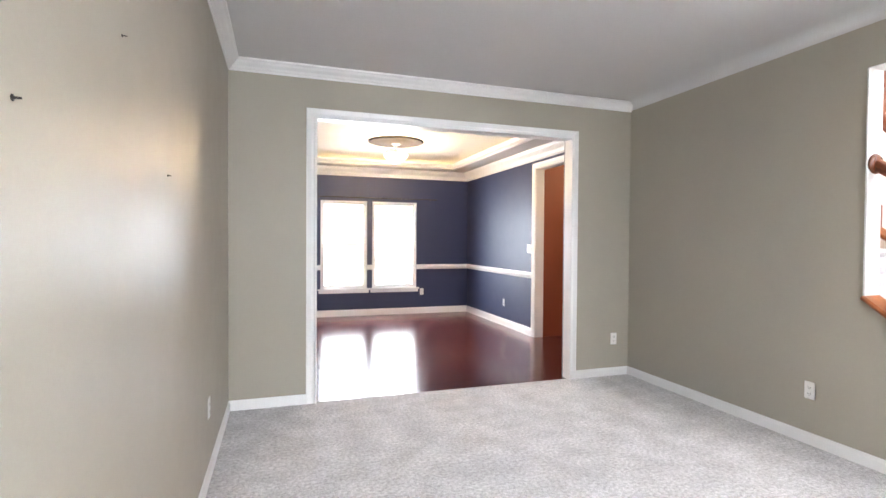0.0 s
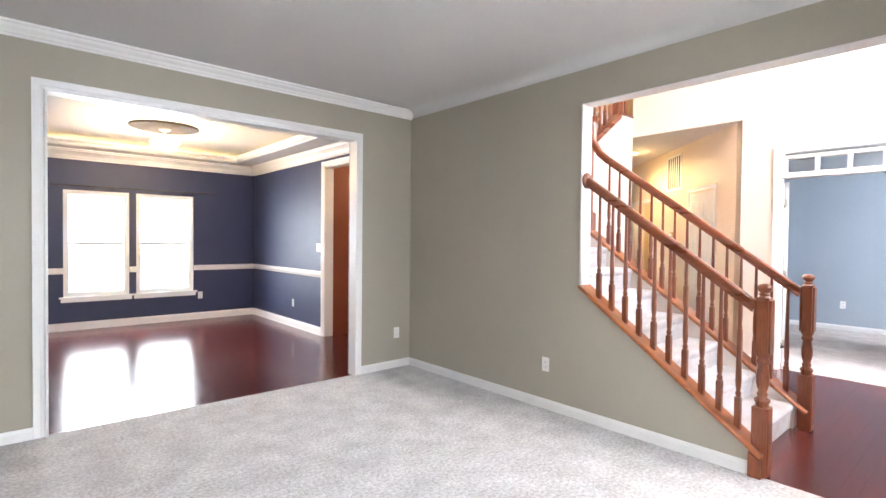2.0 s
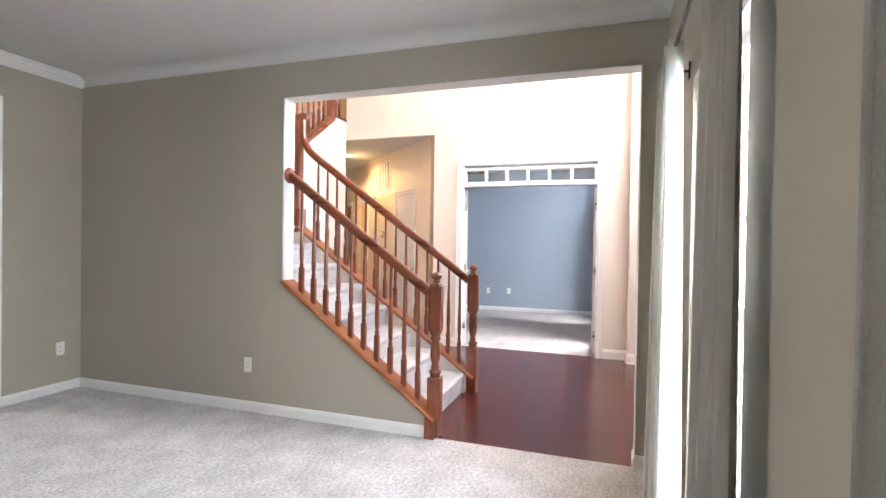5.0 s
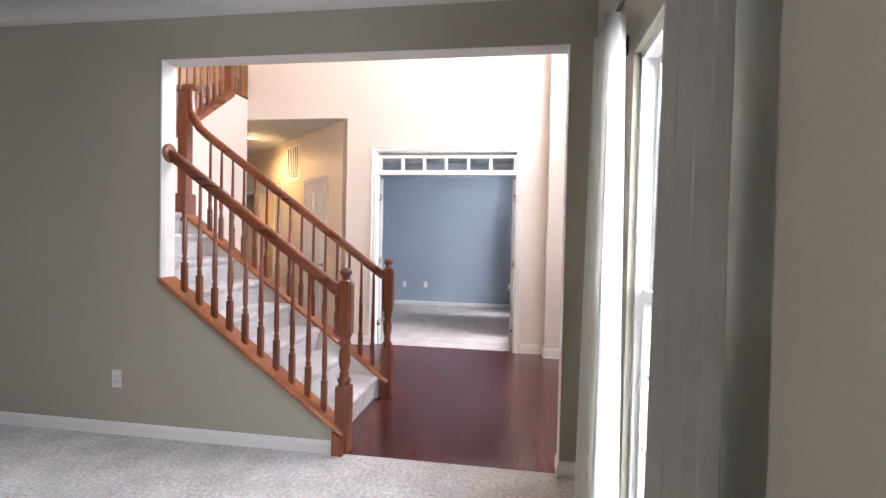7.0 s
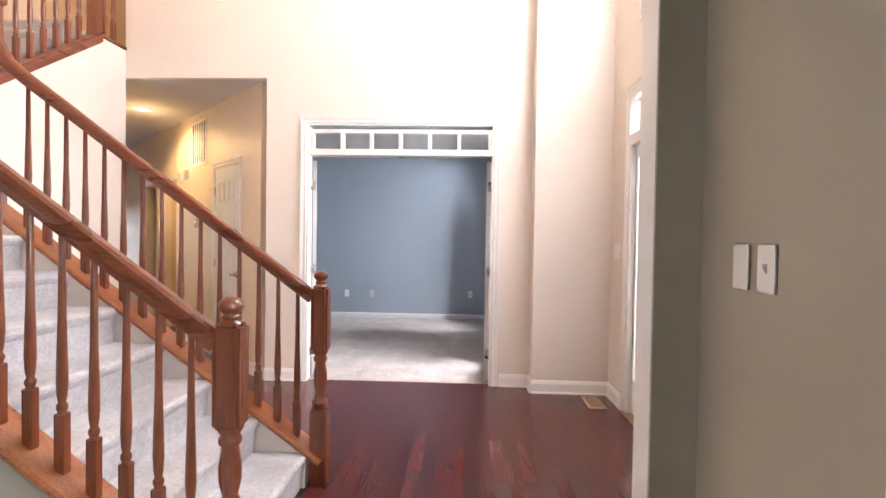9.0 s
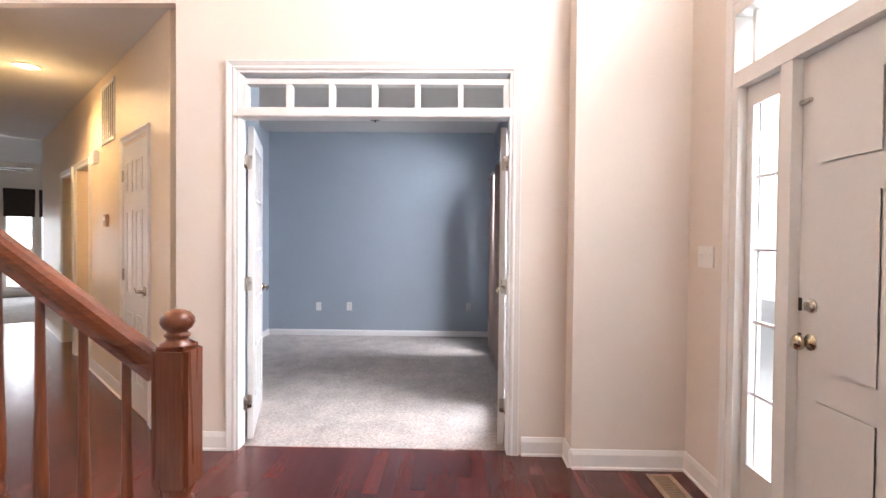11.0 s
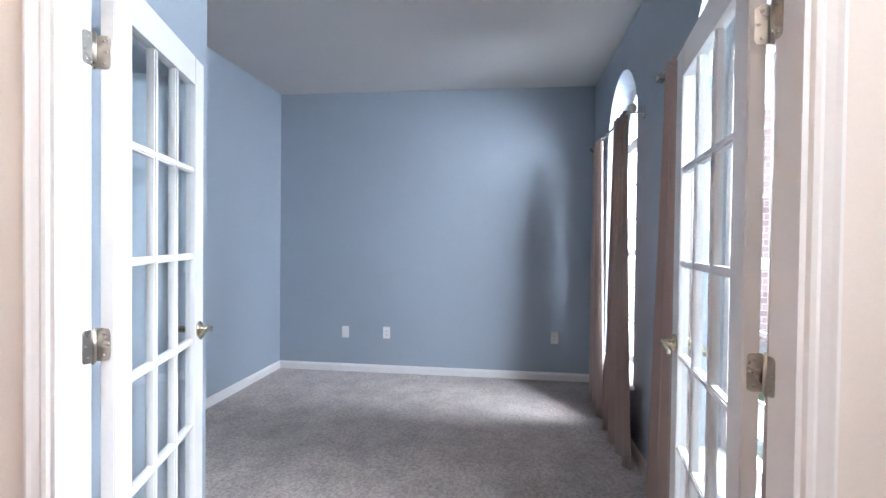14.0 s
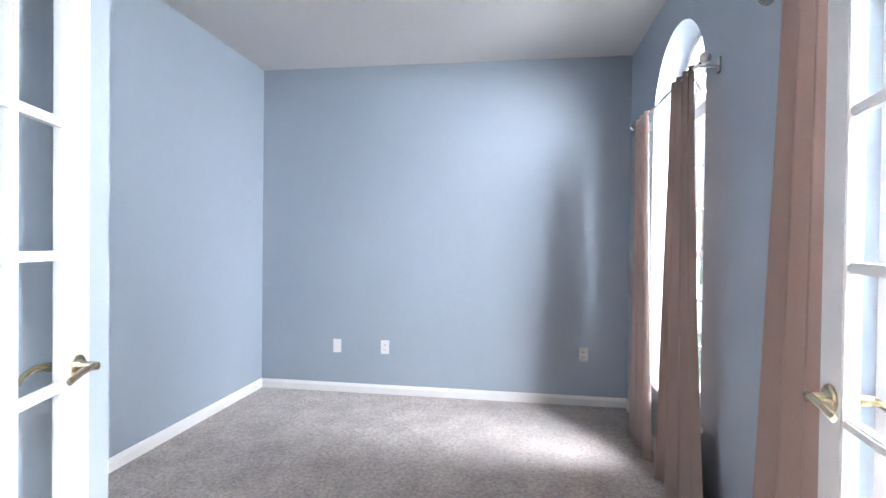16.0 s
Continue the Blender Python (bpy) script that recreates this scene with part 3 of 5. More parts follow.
def casing(name, a, b, top, plane, axis, out, label="white moulded door casing", bottom=0.0, wide=1.0, sides=3):
    """Legs and a head of one moulding round an opening from a to b, on the wall face at plane; out is +1 or -1."""
    o = base(name, (0, 0, 0), label, "casing", kind="structure")
    w = 0.07 * wide

    def put(along, up, off):
        return (along, plane + off * out, up) if axis == 0 else (plane + off * out, along, up)

    def bar(name, make):
        bm = B()
        lo = [bm.verts.new(make(s * wide, d, 0)) for s, d in CASE]
        hi = [bm.verts.new(make(s * wide, d, 1)) for s, d in CASE]
        n = len(CASE)
        fs = [bm.faces.new(lo), bm.faces.new(list(reversed(hi)))] + [bm.faces.new((lo[i], hi[i], hi[(i + 1) % n], lo[(i + 1) % n])) for i in range(n)]
        bmesh.ops.recalc_face_normals(bm, faces=fs)
        part(name, bm, M_TRIM, o)
    bar("casing_leg", lambda s, d, e: put(a - s, bottom if e == 0 else top + s, d))
    bar("casing_leg", lambda s, d, e: put(b + s, bottom if e == 0 else top + s, d))
    bar("casing_head", lambda s, d, e: put(a - s if e == 0 else b + s, top + s, d))
    return o


def jamb(name, a, b, top, p0, p1, axis, label="white painted jamb lining"):
    bm = B()
    t = 0.012
    if axis == 0:
        box(bm, a, p0, 0, a + t, p1, top)
        box(bm, b - t, p0, 0, b, p1, top)
        box(bm, a + t, p0, top - t, b - t, p1, top)
    else:
        box(bm, p0, a, 0, p1, a + t, top)
        box(bm, p0, b - t, 0, p1, b, top)
        box(bm, p0, a + t, top - t, p1, b - t, top)
    return setting(name, bm, M_TRIM, label, "jamb")


casing("casing_1", 0.105, 2.515, 2.345, 4.09, 0, -1)
casing("casing_2", 0.105, 2.515, 2.345, 4.21, 0, 1)
jamb("jamb_1", 0.105, 2.515, 2.345, 4.050, 4.180, 0)
casing("casing_3", 4.95, 6.05, 2.355, DX, 1, -1)
jamb("jamb_2", 4.95, 6.05, 2.355, DX - 0.004, DX + 0.126, 1)
casing("casing_4", OY0, OY1, OZ, SX, 1, -1, wide=0.85)
jamb("jamb_3", OY0, OY1, OZ, SX - 0.006, SF + 0.003, 1)
casing("casing_5", OY0, OY1, OZ, SF, 1, 1)
bm = B()
box(bm, 3.186, -0.555, 2.399, 3.314, 1.945, 2.4054)
box(bm, 3.186, 1.939, 1.03, 3.314, 1.949, 2.399)
box(bm, 3.186, -0.556, 0.088, 3.314, -0.551, 2.399)
setting("jamb_4", bm, M_TRIM, "white plaster return of the wide opening", "jamb")

# kitchen passage beyond the dining doorway
setting("wall_passage_back", box(B(), DX + 0.122, 6.06, 0, 5.6, 6.18, 2.9), M_RED, "terracotta red painted wall", "wall")
setting("wall_passage_end", box(B(), 5.6, 4.3, 0, 5.7, 6.18, 2.9), M_RED, "terracotta red painted wall", "wall")
setting("wall_passage_front", box(B(), DX + 0.12, 4.36, 0, 5.6, 4.48, 2.9), M_BEIGE, "beige painted wall", "wall")
setting("ceiling_passage", box(B(), DX + 0.10, 4.4, 2.8, 5.7, 6.2, 2.9), M_CEIL, "white ceiling", "ceiling")

# ---- staircase ----
RISE, RUN, ST_Y = 0.187, 0.254, 0.81
stair = base("staircase", (3.8, 0.81, 0), "carpeted staircase turning up to the next floor", "staircase")


def under(parent, bm):
    """Shift world coordinates into the parent's own."""
    bmesh.ops.translate(bm, verts=bm.verts, vec=-Vector(parent.location))
    return bm


def step_outline(y0, z0, z1, y1):
    return [(y0 + 0.028, z0), (y0 + 0.016, z1 - 0.060), (y0 + 0.004, z1 - 0.045), (y0 - 0.004, z1 - 0.030), (y0 - 0.003, z1 - 0.016), (y0 + 0.006, z1 - 0.005), (y0 + 0.022, z1), (y1 + 0.028, z1), (y1 + 0.028, z0)]


for k in range(8):
    y0 = ST_Y + RUN * k
    y1 = y0 + RUN if k < 7 else 4.24
    part("carpeted_step", under(stair, prism(B(), step_outline(y0, 0 if k == 0 else RISE * k - 0.05, RISE * (k + 1), y1), 0, 3.312, 4.257)), M_CARPET2, stair)
LAND = RISE * 8
part("winder_step", under(stair, prism(B(), [(4.22, 3.14), (3.312, 3.35), (3.312, 4.238), (4.22, 4.238)], 2, LAND - 0.02, LAND + RISE)), M_CARPET2, stair)
part("winder_step", under(stair, prism(B(), [(4.22, 3.14), (3.75, 4.238), (4.22, 4.238)], 2, LAND + RISE - 0.02, LAND + 2 * RISE)), M_CARPET2, stair)
SECOND = LAND + 2 * RISE
R2 = (FLOOR2 - SECOND) / 6
for k in range(6):
    x0 = 4.22 + 0.27 * k
    x1 = x0 + 0.27 if k < 5 else 5.84
    part("carpeted_step", under(stair, prism(B(), step_outline(x0, SECOND + R2 * k - 0.05, SECOND + R2 * (k + 1), x1), 1, 3.24, 4.238)), M_CARPET2, stair)
# closed sides below the caps
SL = 0.73


def cap_z(y):
    return 0.185 + SL * (y - 0.78)


setting("wall_stair_side", prism(B(), [(0.815, 0), (2.60, 0), (2.60, cap_z(2.60) - 0.03), (0.815, cap_z(0.815) - 0.03)], 0, 4.258, 4.370), M_BEIGE, "pale wall closing the side of the stair", "wall")
setting("wall_landing_side", box(B(), 4.258, 2.60, 0, 4.370, 3.12, 1.66), M_BEIGE, "pale wall below the landing", "wall")


def str_z(x):
    return 2.518 + 0.694 * (x - 5.117)


X5 = 5.86
bm = prism(B(), [(4.30, 0), (SX, 0), (SX, FLOOR2 - 0.03), (X5, FLOOR2 - 0.03), (4.30, str_z(4.30) - 0.05)], 1, 3.12, 3.24)
setting("wall_second_flight", bm, M_BEIGE, "pale wall below the second flight", "wall")
setting("floor_upper", box(B(), 5.845, 3.24, 2.86, 9.4, 4.238, FLOOR2), M_CARPET2, "carpeted upper landing", "floor")


def turned_baluster(length):
    """A square-footed baluster with a turned, tapering shaft."""
    bm = B()
    box(bm, -0.017, -0.017, 0, 0.017, 0.017, 0.20, 0.003)
    L = length
    lathe(bm, [(0.016, 0.19), (0.013, 0.205), (0.017, 0.215), (0.017, 0.225), (0.011, 0.235), (0.015, 0.255), (0.0175, 0.30), (0.0165, 0.36), (0.0125, 0.50), (0.010, L - 0.02), (0.010, L)], steps=10)
    return mesh_of("baluster", bm, M_OAK_Z)


def newel_mesh(bm, h=1.13):
    s = 0.044
    box(bm, -s, -s, 0, s, s, 0.41, 0.006)
    lathe(bm, [(0.040, 0.40), (0.034, 0.425), (0.042, 0.437), (0.042, 0.450), (0.025, 0.465), (0.031, 0.482), (0.023, 0.495), (0.035, 0.545), (0.036, 0.59), (0.027, 0.655), (0.036, 0.667), (0.036, 0.682), (0.029, 0.692), (0.042, 0.715), (0.042, 0.727)], steps=18)
    box(bm, -s, -s, 0.715, s, s, h - 0.085, 0.011)
    top = h - 0.09
    lathe(bm, [(0.041, top), (0.039, top + 0.008), (0.027, top + 0.015), (0.024, top + 0.021), (0.029, top + 0.025), (0.030, top + 0.030), (0.024, top + 0.034), (0.023, top + 0.038), (0.033, top + 0.046), (0.039, top + 0.058), (0.038, top + 0.070), (0.028, top + 0.083), (0.010, top + 0.09)], steps=24)
    return bm


RAIL_SEC = [(-0.020, -0.034), (0.020, -0.034), (0.024, -0.018), (0.031, -0.006), (0.031, 0.010), (0.026, 0.024), (0.012, 0.032), (-0.012, 0.032), (-0.026, 0.024), (-0.031, 0.010), (-0.031, -0.006), (-0.024, -0.018)]


def rail_z(y):
    return 1.005 + SL * (y - 0.80)


def add_balusters(parent, me, places):
    for x, y, z in places:
        o = new("baluster", me)
        o.parent = parent
        o.location = Vector((x, y, z)) - Vector(parent.location)


BAL = turned_baluster(rail_z(1.0) - cap_z(1.0) - 0.025)
CAP_SEC = [(-0.073, -0.026), (0.073, -0.026), (0.080, -0.016), (0.080, -0.006), (0.072, 0.002), (-0.072, 0.002), (-0.080, -0.006), (-0.080, -0.016)]

left_rail = base("stair_railing", (3.25, 0.735, 0), "cherry-stained oak railing with turned balusters, beside the living room", "railing", "stair railings")
part("newel_post", newel_mesh(B()), M_OAK_Z, left_rail)
part("handrail", under(left_rail, sweep(B(), RAIL_SEC, [(3.25, 0.775, rail_z(0.775)), (3.25, 1.3, rail_z(1.3)), (3.25, 1.925, rail_z(1.925))])), M_OAK_Y, left_rail)
part("cap_board", under(left_rail, sweep(B(), CAP_SEC, [(3.25, 0.710, cap_z(0.710)), (3.25, 1.3, cap_z(1.3)), (3.25, 1.942, cap_z(1.942))])), M_OAK_CAP, left_rail)
part("rosette", under(left_rail, lathe(B(), [(0.060, 1.9388), (0.062, 1.934), (0.061, 1.928), (0.054, 1.924), (0.052, 1.920), (0.040, 1.918)], centre=(3.25, 0, rail_z(1.93)), steps=24, axis=1)), M_OAK_Z, left_rail)
add_balusters(left_rail, BAL, [(3.25, 0.863 + 0.1062 * k, cap_z(0.863 + 0.1062 * k) - 0.012) for k in range(10)])
bm = prism(B(), [(0.785, cap_z(0.785) - 0.075), (1.944, cap_z(1.944) - 0.075), (1.944, cap_z(1.944) - 0.034), (0.785, cap_z(0.785) - 0.034)], 0, 3.194, 3.2045)
setting("trim_stair", bm, M_GREIGE, "greige moulding under the stair cap", "trim")
bm = B()
prism(bm, [(0.725, 0.108), (0.715, 0.108), (0.715, 0.0), (0.782, 0.0), (0.782, 0.143)], 0, 3.172, 3.20)
part("end_board", under(left_rail, bm), M_OAK_Z, left_rail)

right_rail = base("stair_railing", (4.315, 0.755, 0), "cherry-stained oak railing with turned balusters, on the entry side", "railing", "stair railings")
part("newel_post", newel_mesh(B(), 1.145), M_OAK_Z, right_rail)
path = [(4.315, 0.795, rail_z(0.795)), (4.315, 1.6, rail_z(1.6)), (4.315, 2.38, rail_z(2.38)), (4.315, 2.47, rail_z(2.47) + 0.01), (4.315, 2.52, rail_z(2.52) + 0.05), (4.315, 2.545, 2.36), (4.315, 2.552, 2.46), (4.315, 2.555, 2.57)]
part("handrail", under(right_rail, sweep(B(), RAIL_SEC, path)), M_OAK_Y, right_rail)
part("rail_easing", under(right_rail, box(B(), 4.283, 2.50, 2.55, 4.347, 2.64, 2.61, 0.012)), M_OAK_Y, right_rail)
part("cap_board", under(right_rail, sweep(B(), CAP_SEC, [(4.315, 0.730, cap_z(0.730)), (4.315, 1.6, cap_z(1.6)), (4.315, 2.56, cap_z(2.56))])), M_OAK_CAP, right_rail)
add_balusters(right_rail, BAL, [(4.315, 0.880 + 0.1062 * k, cap_z(0.880 + 0.1062 * k) - 0.012) for k in range(15)])
bm = box(B(), 4.271, 2.566, 1.43, 4.359, 2.654, 2.535, 0.006)
box(bm, 4.262, 2.557, 2.535, 4.368, 2.663, 2.560, 0.006)
part("landing_newel", under(right_rail, bm), M_OAK_Z, right_rail)
part("newel_block", under(right_rail, box(B(), 4.245, 2.545, 1.42, 4.385, 2.70, 1.66, 0.008)), M_OAK_Z, right_rail)

upper = base("upper_railing", (4.30, 3.18, 1.66), "cherry-stained oak railing along the second flight", "railing", "stair railings")
sec2 = [(s * 0.9, u) for s, u in CAP_SEC]
part("cap_board", under(upper, sweep(B(), sec2, [(4.30, 3.18, str_z(4.30)), (5.0, 3.18, str_z(5.0)), (X5, 3.18, str_z(X5))])), M_OAK_X, upper)
part("cap_board", under(upper, sweep(B(), sec2, [(X5, 3.18, FLOOR2), (6.0, 3.18, FLOOR2), (SX - 0.002, 3.18, FLOOR2)])), M_OAK_X, upper)
part("stringer_board", under(upper, prism(B(), [(4.30, str_z(4.30) - 0.02), (X5, str_z(X5) - 0.02), (X5, str_z(X5) - 0.075), (4.30, str_z(4.30) - 0.075)], 1, 3.105, 3.1195)), M_OAK_X, upper)
RZ2 = 0.86
part("handrail", under(upper, sweep(B(), RAIL_SEC, [(4.32, 3.18, str_z(4.32) + RZ2), (5.0, 3.18, str_z(5.0) + RZ2), (X5 - 0.03, 3.18, str_z(X5 - 0.03) + RZ2)])), M_OAK_X, upper)
part("handrail", under(upper, sweep(B(), RAIL_SEC, [(X5, 3.18, FLOOR2 + 0.95), (6.0, 3.18, FLOOR2 + 0.95), (SX - 0.002, 3.18, FLOOR2 + 0.95)])), M_OAK_X, upper)
for x, z in ((4.30, 1.62), (X5, FLOOR2 - 0.05)):
    bm = newel_mesh(B(), 1.25)
    bmesh.ops.translate(bm, verts=bm.verts, vec=(x - 4.30, 0, z - 1.66))
    part("newel_post", bm, M_OAK_Z, upper)
BAL2 = turned_baluster(RZ2 - 0.03)
add_balusters(upper, BAL2, [(4.42 + 0.115 * k, 3.18, str_z(4.42 + 0.115 * k) - 0.01) for k in range(12)])
BAL3 = turned_baluster(0.92)
add_balusters(upper, BAL3, [(5.97, 3.18, FLOOR2), (6.08, 3.18, FLOOR2)])

# ---- french doors and transom ----
LEAF_H, LEAF_T = 2.03, 0.036


def french_leaf(bm_frame, width):
    """Stiles and rails of a fifteen-light leaf, hinge edge at x = 0."""
    st, tr, br = 0.105, 0.11, 0.21
    h = LEAF_T / 2
    box(bm_frame, 0, -h, 0.012, st, h, LEAF_H, 0.003)
    box(bm_frame, width - st, -h, 0.012, width, h, LEAF_H, 0.003)
    box(bm_frame, st, -h + 0.001, LEAF_H - tr, width - st, h - 0.001, LEAF_H)
    box(bm_frame, st, -h + 0.001, 0.012, width - st, h - 0.001, br)
    return st, width - st, br, LEAF_H - tr


def lever(side):
    """Door lever with an oval rose; side is the way it stands out."""
    bm = B()
    lathe(bm, [(0.033, 0.0), (0.033, 0.005 * side), (0.027, 0.010 * side), (0.014, 0.014 * side), (0.012, 0.045 * side), (0.010, 0.052 * side)], steps=18, axis=1)
    pts = [(0.008, 0.044 * side, 0.0), (-0.03, 0.047 * side, 0.004), (-0.065, 0.045 * side, 0.0), (-0.10, 0.042 * side, -0.010), (-0.112, 0.040 * side, -0.014)]
    sweep(bm, [(0.007 * math.cos(a), 0.010 * math.sin(a)) for a in [math.pi * k / 5 for k in range(10)]], pts)
    return bm


def french_door(name, hinge, angle, mirror, width, label):
    door = base(name, (0, 0, 0), label, "door", "study double doors")
    bm = B()
    x0, x1, z0, z1 = french_leaf(bm, width)
    part("leaf_frame", bm, M_DOOR, door)
    cols, rows, w = 3, 5, 0.024
    px, pz = (x1 - x0) / cols, (z1 - z0) / rows
    for c in range(1, cols):
        part("muntin", box(B(), x0 + px * c - w / 2, -0.015, z0, x0 + px * c + w / 2, 0.015, z1, 0.005), M_DOOR, door)
    for r in range(1, rows):
        part("muntin", box(B(), x0, -0.0145, z0 + pz * r - w / 2, x1, 0.0145, z0 + pz * r + w / 2, 0.005), M_DOOR, door)
    pane = mesh_of("pane", box(B(), -px / 2 + 0.003, -0.002, -pz / 2 + 0.003, px / 2 - 0.003, 0.002, pz / 2 - 0.003), M_GLASS)
    for c in range(cols):
        for r in range(rows):
            o = new("pane", pane)
            o.parent, o.location, o.visible_shadow = door, (x0 + px * (c + 0.5), 0, z0 + pz * (r + 0.5)), False
    for side in (1, -1):
        bm = lever(side)
        bmesh.ops.translate(bm, verts=bm.verts, vec=(width - 0.058, side * LEAF_T / 2, 0.935))
        part("lever_handle", bm, M_BRASS, door, "brass lever handle", smooth=False)
    part("latch_plate", box(B(), width - 0.001, -0.012, 0.90, width + 0.0015, 0.012, 0.97), M_BRASS, door)
    s, gap, off = -mirror, 0.015, 0.008
    py = s * (LEAF_T / 2 + off)
    turn = Matrix.Translation((-gap, py, 0)) @ Matrix.Rotation(radians(-angle), 4, "Z")

    def hinge_leaf(z, length):
        """Rounded plate in the xz plane with three screws, its long edge at x = 0."""
        r, q = 0.010, 0.044
        out = [(0, z - q), (0, z + q)]
        for cx, cz, a0 in ((-length + r, z + q - r, 90), (-length + r, z - q + r, 180)):
            out += [(cx + r * math.cos(radians(a0 + 30 * k)), cz + r * math.sin(radians(a0 + 30 * k))) for k in range(4)]
        b = prism(B(), out, 1, -0.0012, 0.0012)
        for dx, dz in ((-0.55, -0.030), (-0.75, 0.0), (-0.55, 0.030)):
            lathe(b, [(0.0042, -0.0022), (0.0042, 0.0022)], centre=(length * dx, 0, z + dz), steps=8, axis=1)
        return b
    for z in (0.26, 1.02, 1.80):
        bm = B()
        lathe(bm, [(0.0065, z - 0.045), (0.0065, z + 0.045)], centre=(-gap, py, 0), steps=10)
        lathe(bm, [(0.004, z - 0.050), (0.004, z + 0.050)], centre=(-gap, py, 0), steps=8)
        pin = part("hinge", bm, M_NICKEL, door, "brushed metal hinge")
        b = hinge_leaf(z, 0.036)
        b.transform(turn)
        part("jamb_plate", b, M_NICKEL, pin)
        b = hinge_leaf(z, 0.034)
        b.transform(Matrix.Translation((-0.0014, py, 0)) @ Matrix.Rotation(radians(90 * s), 4, "Z"))
        box(b, -gap, py - 0.001, z - 0.043, 0.0, py + 0.001, z + 0.043)
        part("leaf_plate", b, M_NICKEL, pin)
    door.matrix_world = Matrix.Translation(hinge) @ Matrix.Rotation(radians(angle), 4, "Z") @ Matrix.Translation((gap, -py, 0))
    return door


french_door("french_door", (6.272, OY1 - 0.0135, 0.004), 17.0, -1, 0.765, "open white french door with fifteen glass panes")
french_door("french_door", (6.272, OY0 + 0.0135, 0.004), -7.5, 1, 0.82, "open white french door with fifteen glass panes")

transom = base("transom_window", (6.20, 0.575, 2.06), "white transom of six panes over the study doors", "window", kind="structure")
y0, y1 = OY0 + 0.012, OY1 - 0.012
bm = B()
box(bm, SX - 0.012, y0, 2.062, SF - 0.002, y1, 2.12, 0.004)
box(bm, SX - 0.024, y0 - 0.008, 2.062, SX - 0.010, y1 + 0.02, 2.085, 0.004)
box(bm, SX + 0.02, y0, 2.12, SF - 0.004, y0 + 0.035, 2.303)
box(bm, SX + 0.02, y1 - 0.035, 2.12, SF - 0.004, y1, 2.303)
box(bm, SX + 0.02, y0 + 0.035, 2.27, SF - 0.004, y1 - 0.035, 2.303)
part("transom_frame", under(transom, bm), M_TRIM, transom)
ya, yb = y0 + 0.035, y1 - 0.035
for k in range(1, 6):
    y = ya + (yb - ya) * k / 6
    part("muntin", under(transom, box(B(), SX + 0.022, y - 0.017, 2.12, 6.25, y + 0.017, 2.27, 0.004)), M_TRIM, transom)
for k in range(6):
    a, b = ya + (yb - ya) * k / 6 + 0.017, ya + (yb - ya) * (k + 1) / 6 - 0.017
    o = part("pane", under(transom, box(B(), 6.205, a, 2.121, 6.209, b, 2.269)), M_GLASS, transom)
    o.visible_shadow = False

# ---- windows ----


def sash_window(name, centre, w, z0, z1, y_in, y_out, face, cols, rows, label, group=""):
    """A double-hung window in a wall along x. face: +1 where the room lies at higher y."""
    o = base(name, (centre, (y_in + y_out) / 2, z0), label, "window", group, "structure")
    ym = (y_in + y_out) / 2
    x0, x1, f = centre - w / 2, centre + w / 2, 0.03
    bm = B()
    for xa, xb, za, zb in ((x0, x0 + f, z0, z1), (x1 - f, x1, z0, z1), (x0 + f, x1 - f, z1 - f, z1), (x0 + f, x1 - f, z0, z0 + f)):
        box(bm, xa, ym - 0.05, za, xb, ym + 0.05, zb)
    part("window_frame", under(o, bm), M_TRIM, o)
    mid = (z0 + z1) / 2
    for nm, za, zb, off in (("upper_sash", mid - 0.018, z1 - f, -0.016 * face), ("lower_sash", z0 + f, mid + 0.018, 0.016 * face)):
        bm = B()
        s, d = 0.036, 0.014
        xa, xb, y = x0 + f, x1 - f, ym + off
        box(bm, xa, y - d, za, xa + s, y + d, zb)
        box(bm, xb - s, y - d, za, xb, y + d, zb)
        box(bm, xa + s, y - d, za, xb - s, y + d, za + s)
        box(bm, xa + s, y - d, zb - s, xb - s, y + d, zb)
        sash = part(nm, under(o, bm), M_TRIM, o)
        gx0, gx1, gz0, gz1 = xa + s, xb - s, za + s, zb - s
        p = part("pane", under(o, box(B(), gx0, y - 0.002, gz0, gx1, y + 0.002, gz1)), M_GLASS, sash)
        p.visible_shadow = False
        for c in range(1, cols):
            x = gx0 + (gx1 - gx0) * c / cols
            part("muntin", under(o, box(B(), x - 0.009, y - 0.007, gz0, x + 0.009, y + 0.007, gz1)), M_TRIM, sash)
        for r in range(1, rows):
            z = gz0 + (gz1 - gz0) * r / rows
            part("muntin", under(o, box(B(), gx0, y - 0.0065, z - 0.009, gx1, y + 0.0065, z + 0.009)), M_TRIM, sash)
    if cols > 1:
        bm = B()
        ys = ym - face * 0.056
        for xa, xb, za, zb in ((x0 + 0.004, x0 + 0.034, z0 + 0.01, mid), (x1 - 0.034, x1 - 0.004, z0 + 0.01, mid), (x0 + 0.034, x1 - 0.034, z0 + 0.01, z0 + 0.035), (x0 + 0.034, x1 - 0.034, mid - 0.025, mid)):
            box(bm, xa, ys - 0.006, za, xb, ys + 0.006, zb)
        part("screen_frame", under(o, bm), M_DARKMETAL, o, "dark frame of an insect screen")
    ya, yb = sorted((ym, y_in + face * 0.035))
    part("window_sill", under(o, box(B(), x0 - 0.05, ya, z0 - 0.022, x1 + 0.05, yb, z0 + 0.004, 0.005)), M_TRIM, o)
    ya, yb = sorted((y_in, y_in + face * 0.014))
    part("apron", under(o, box(B(), x0 - 0.03, ya, z0 - 0.075, x1 + 0.03, yb, z0 - 0.022, 0.004)), M_TRIM, o)
    return o


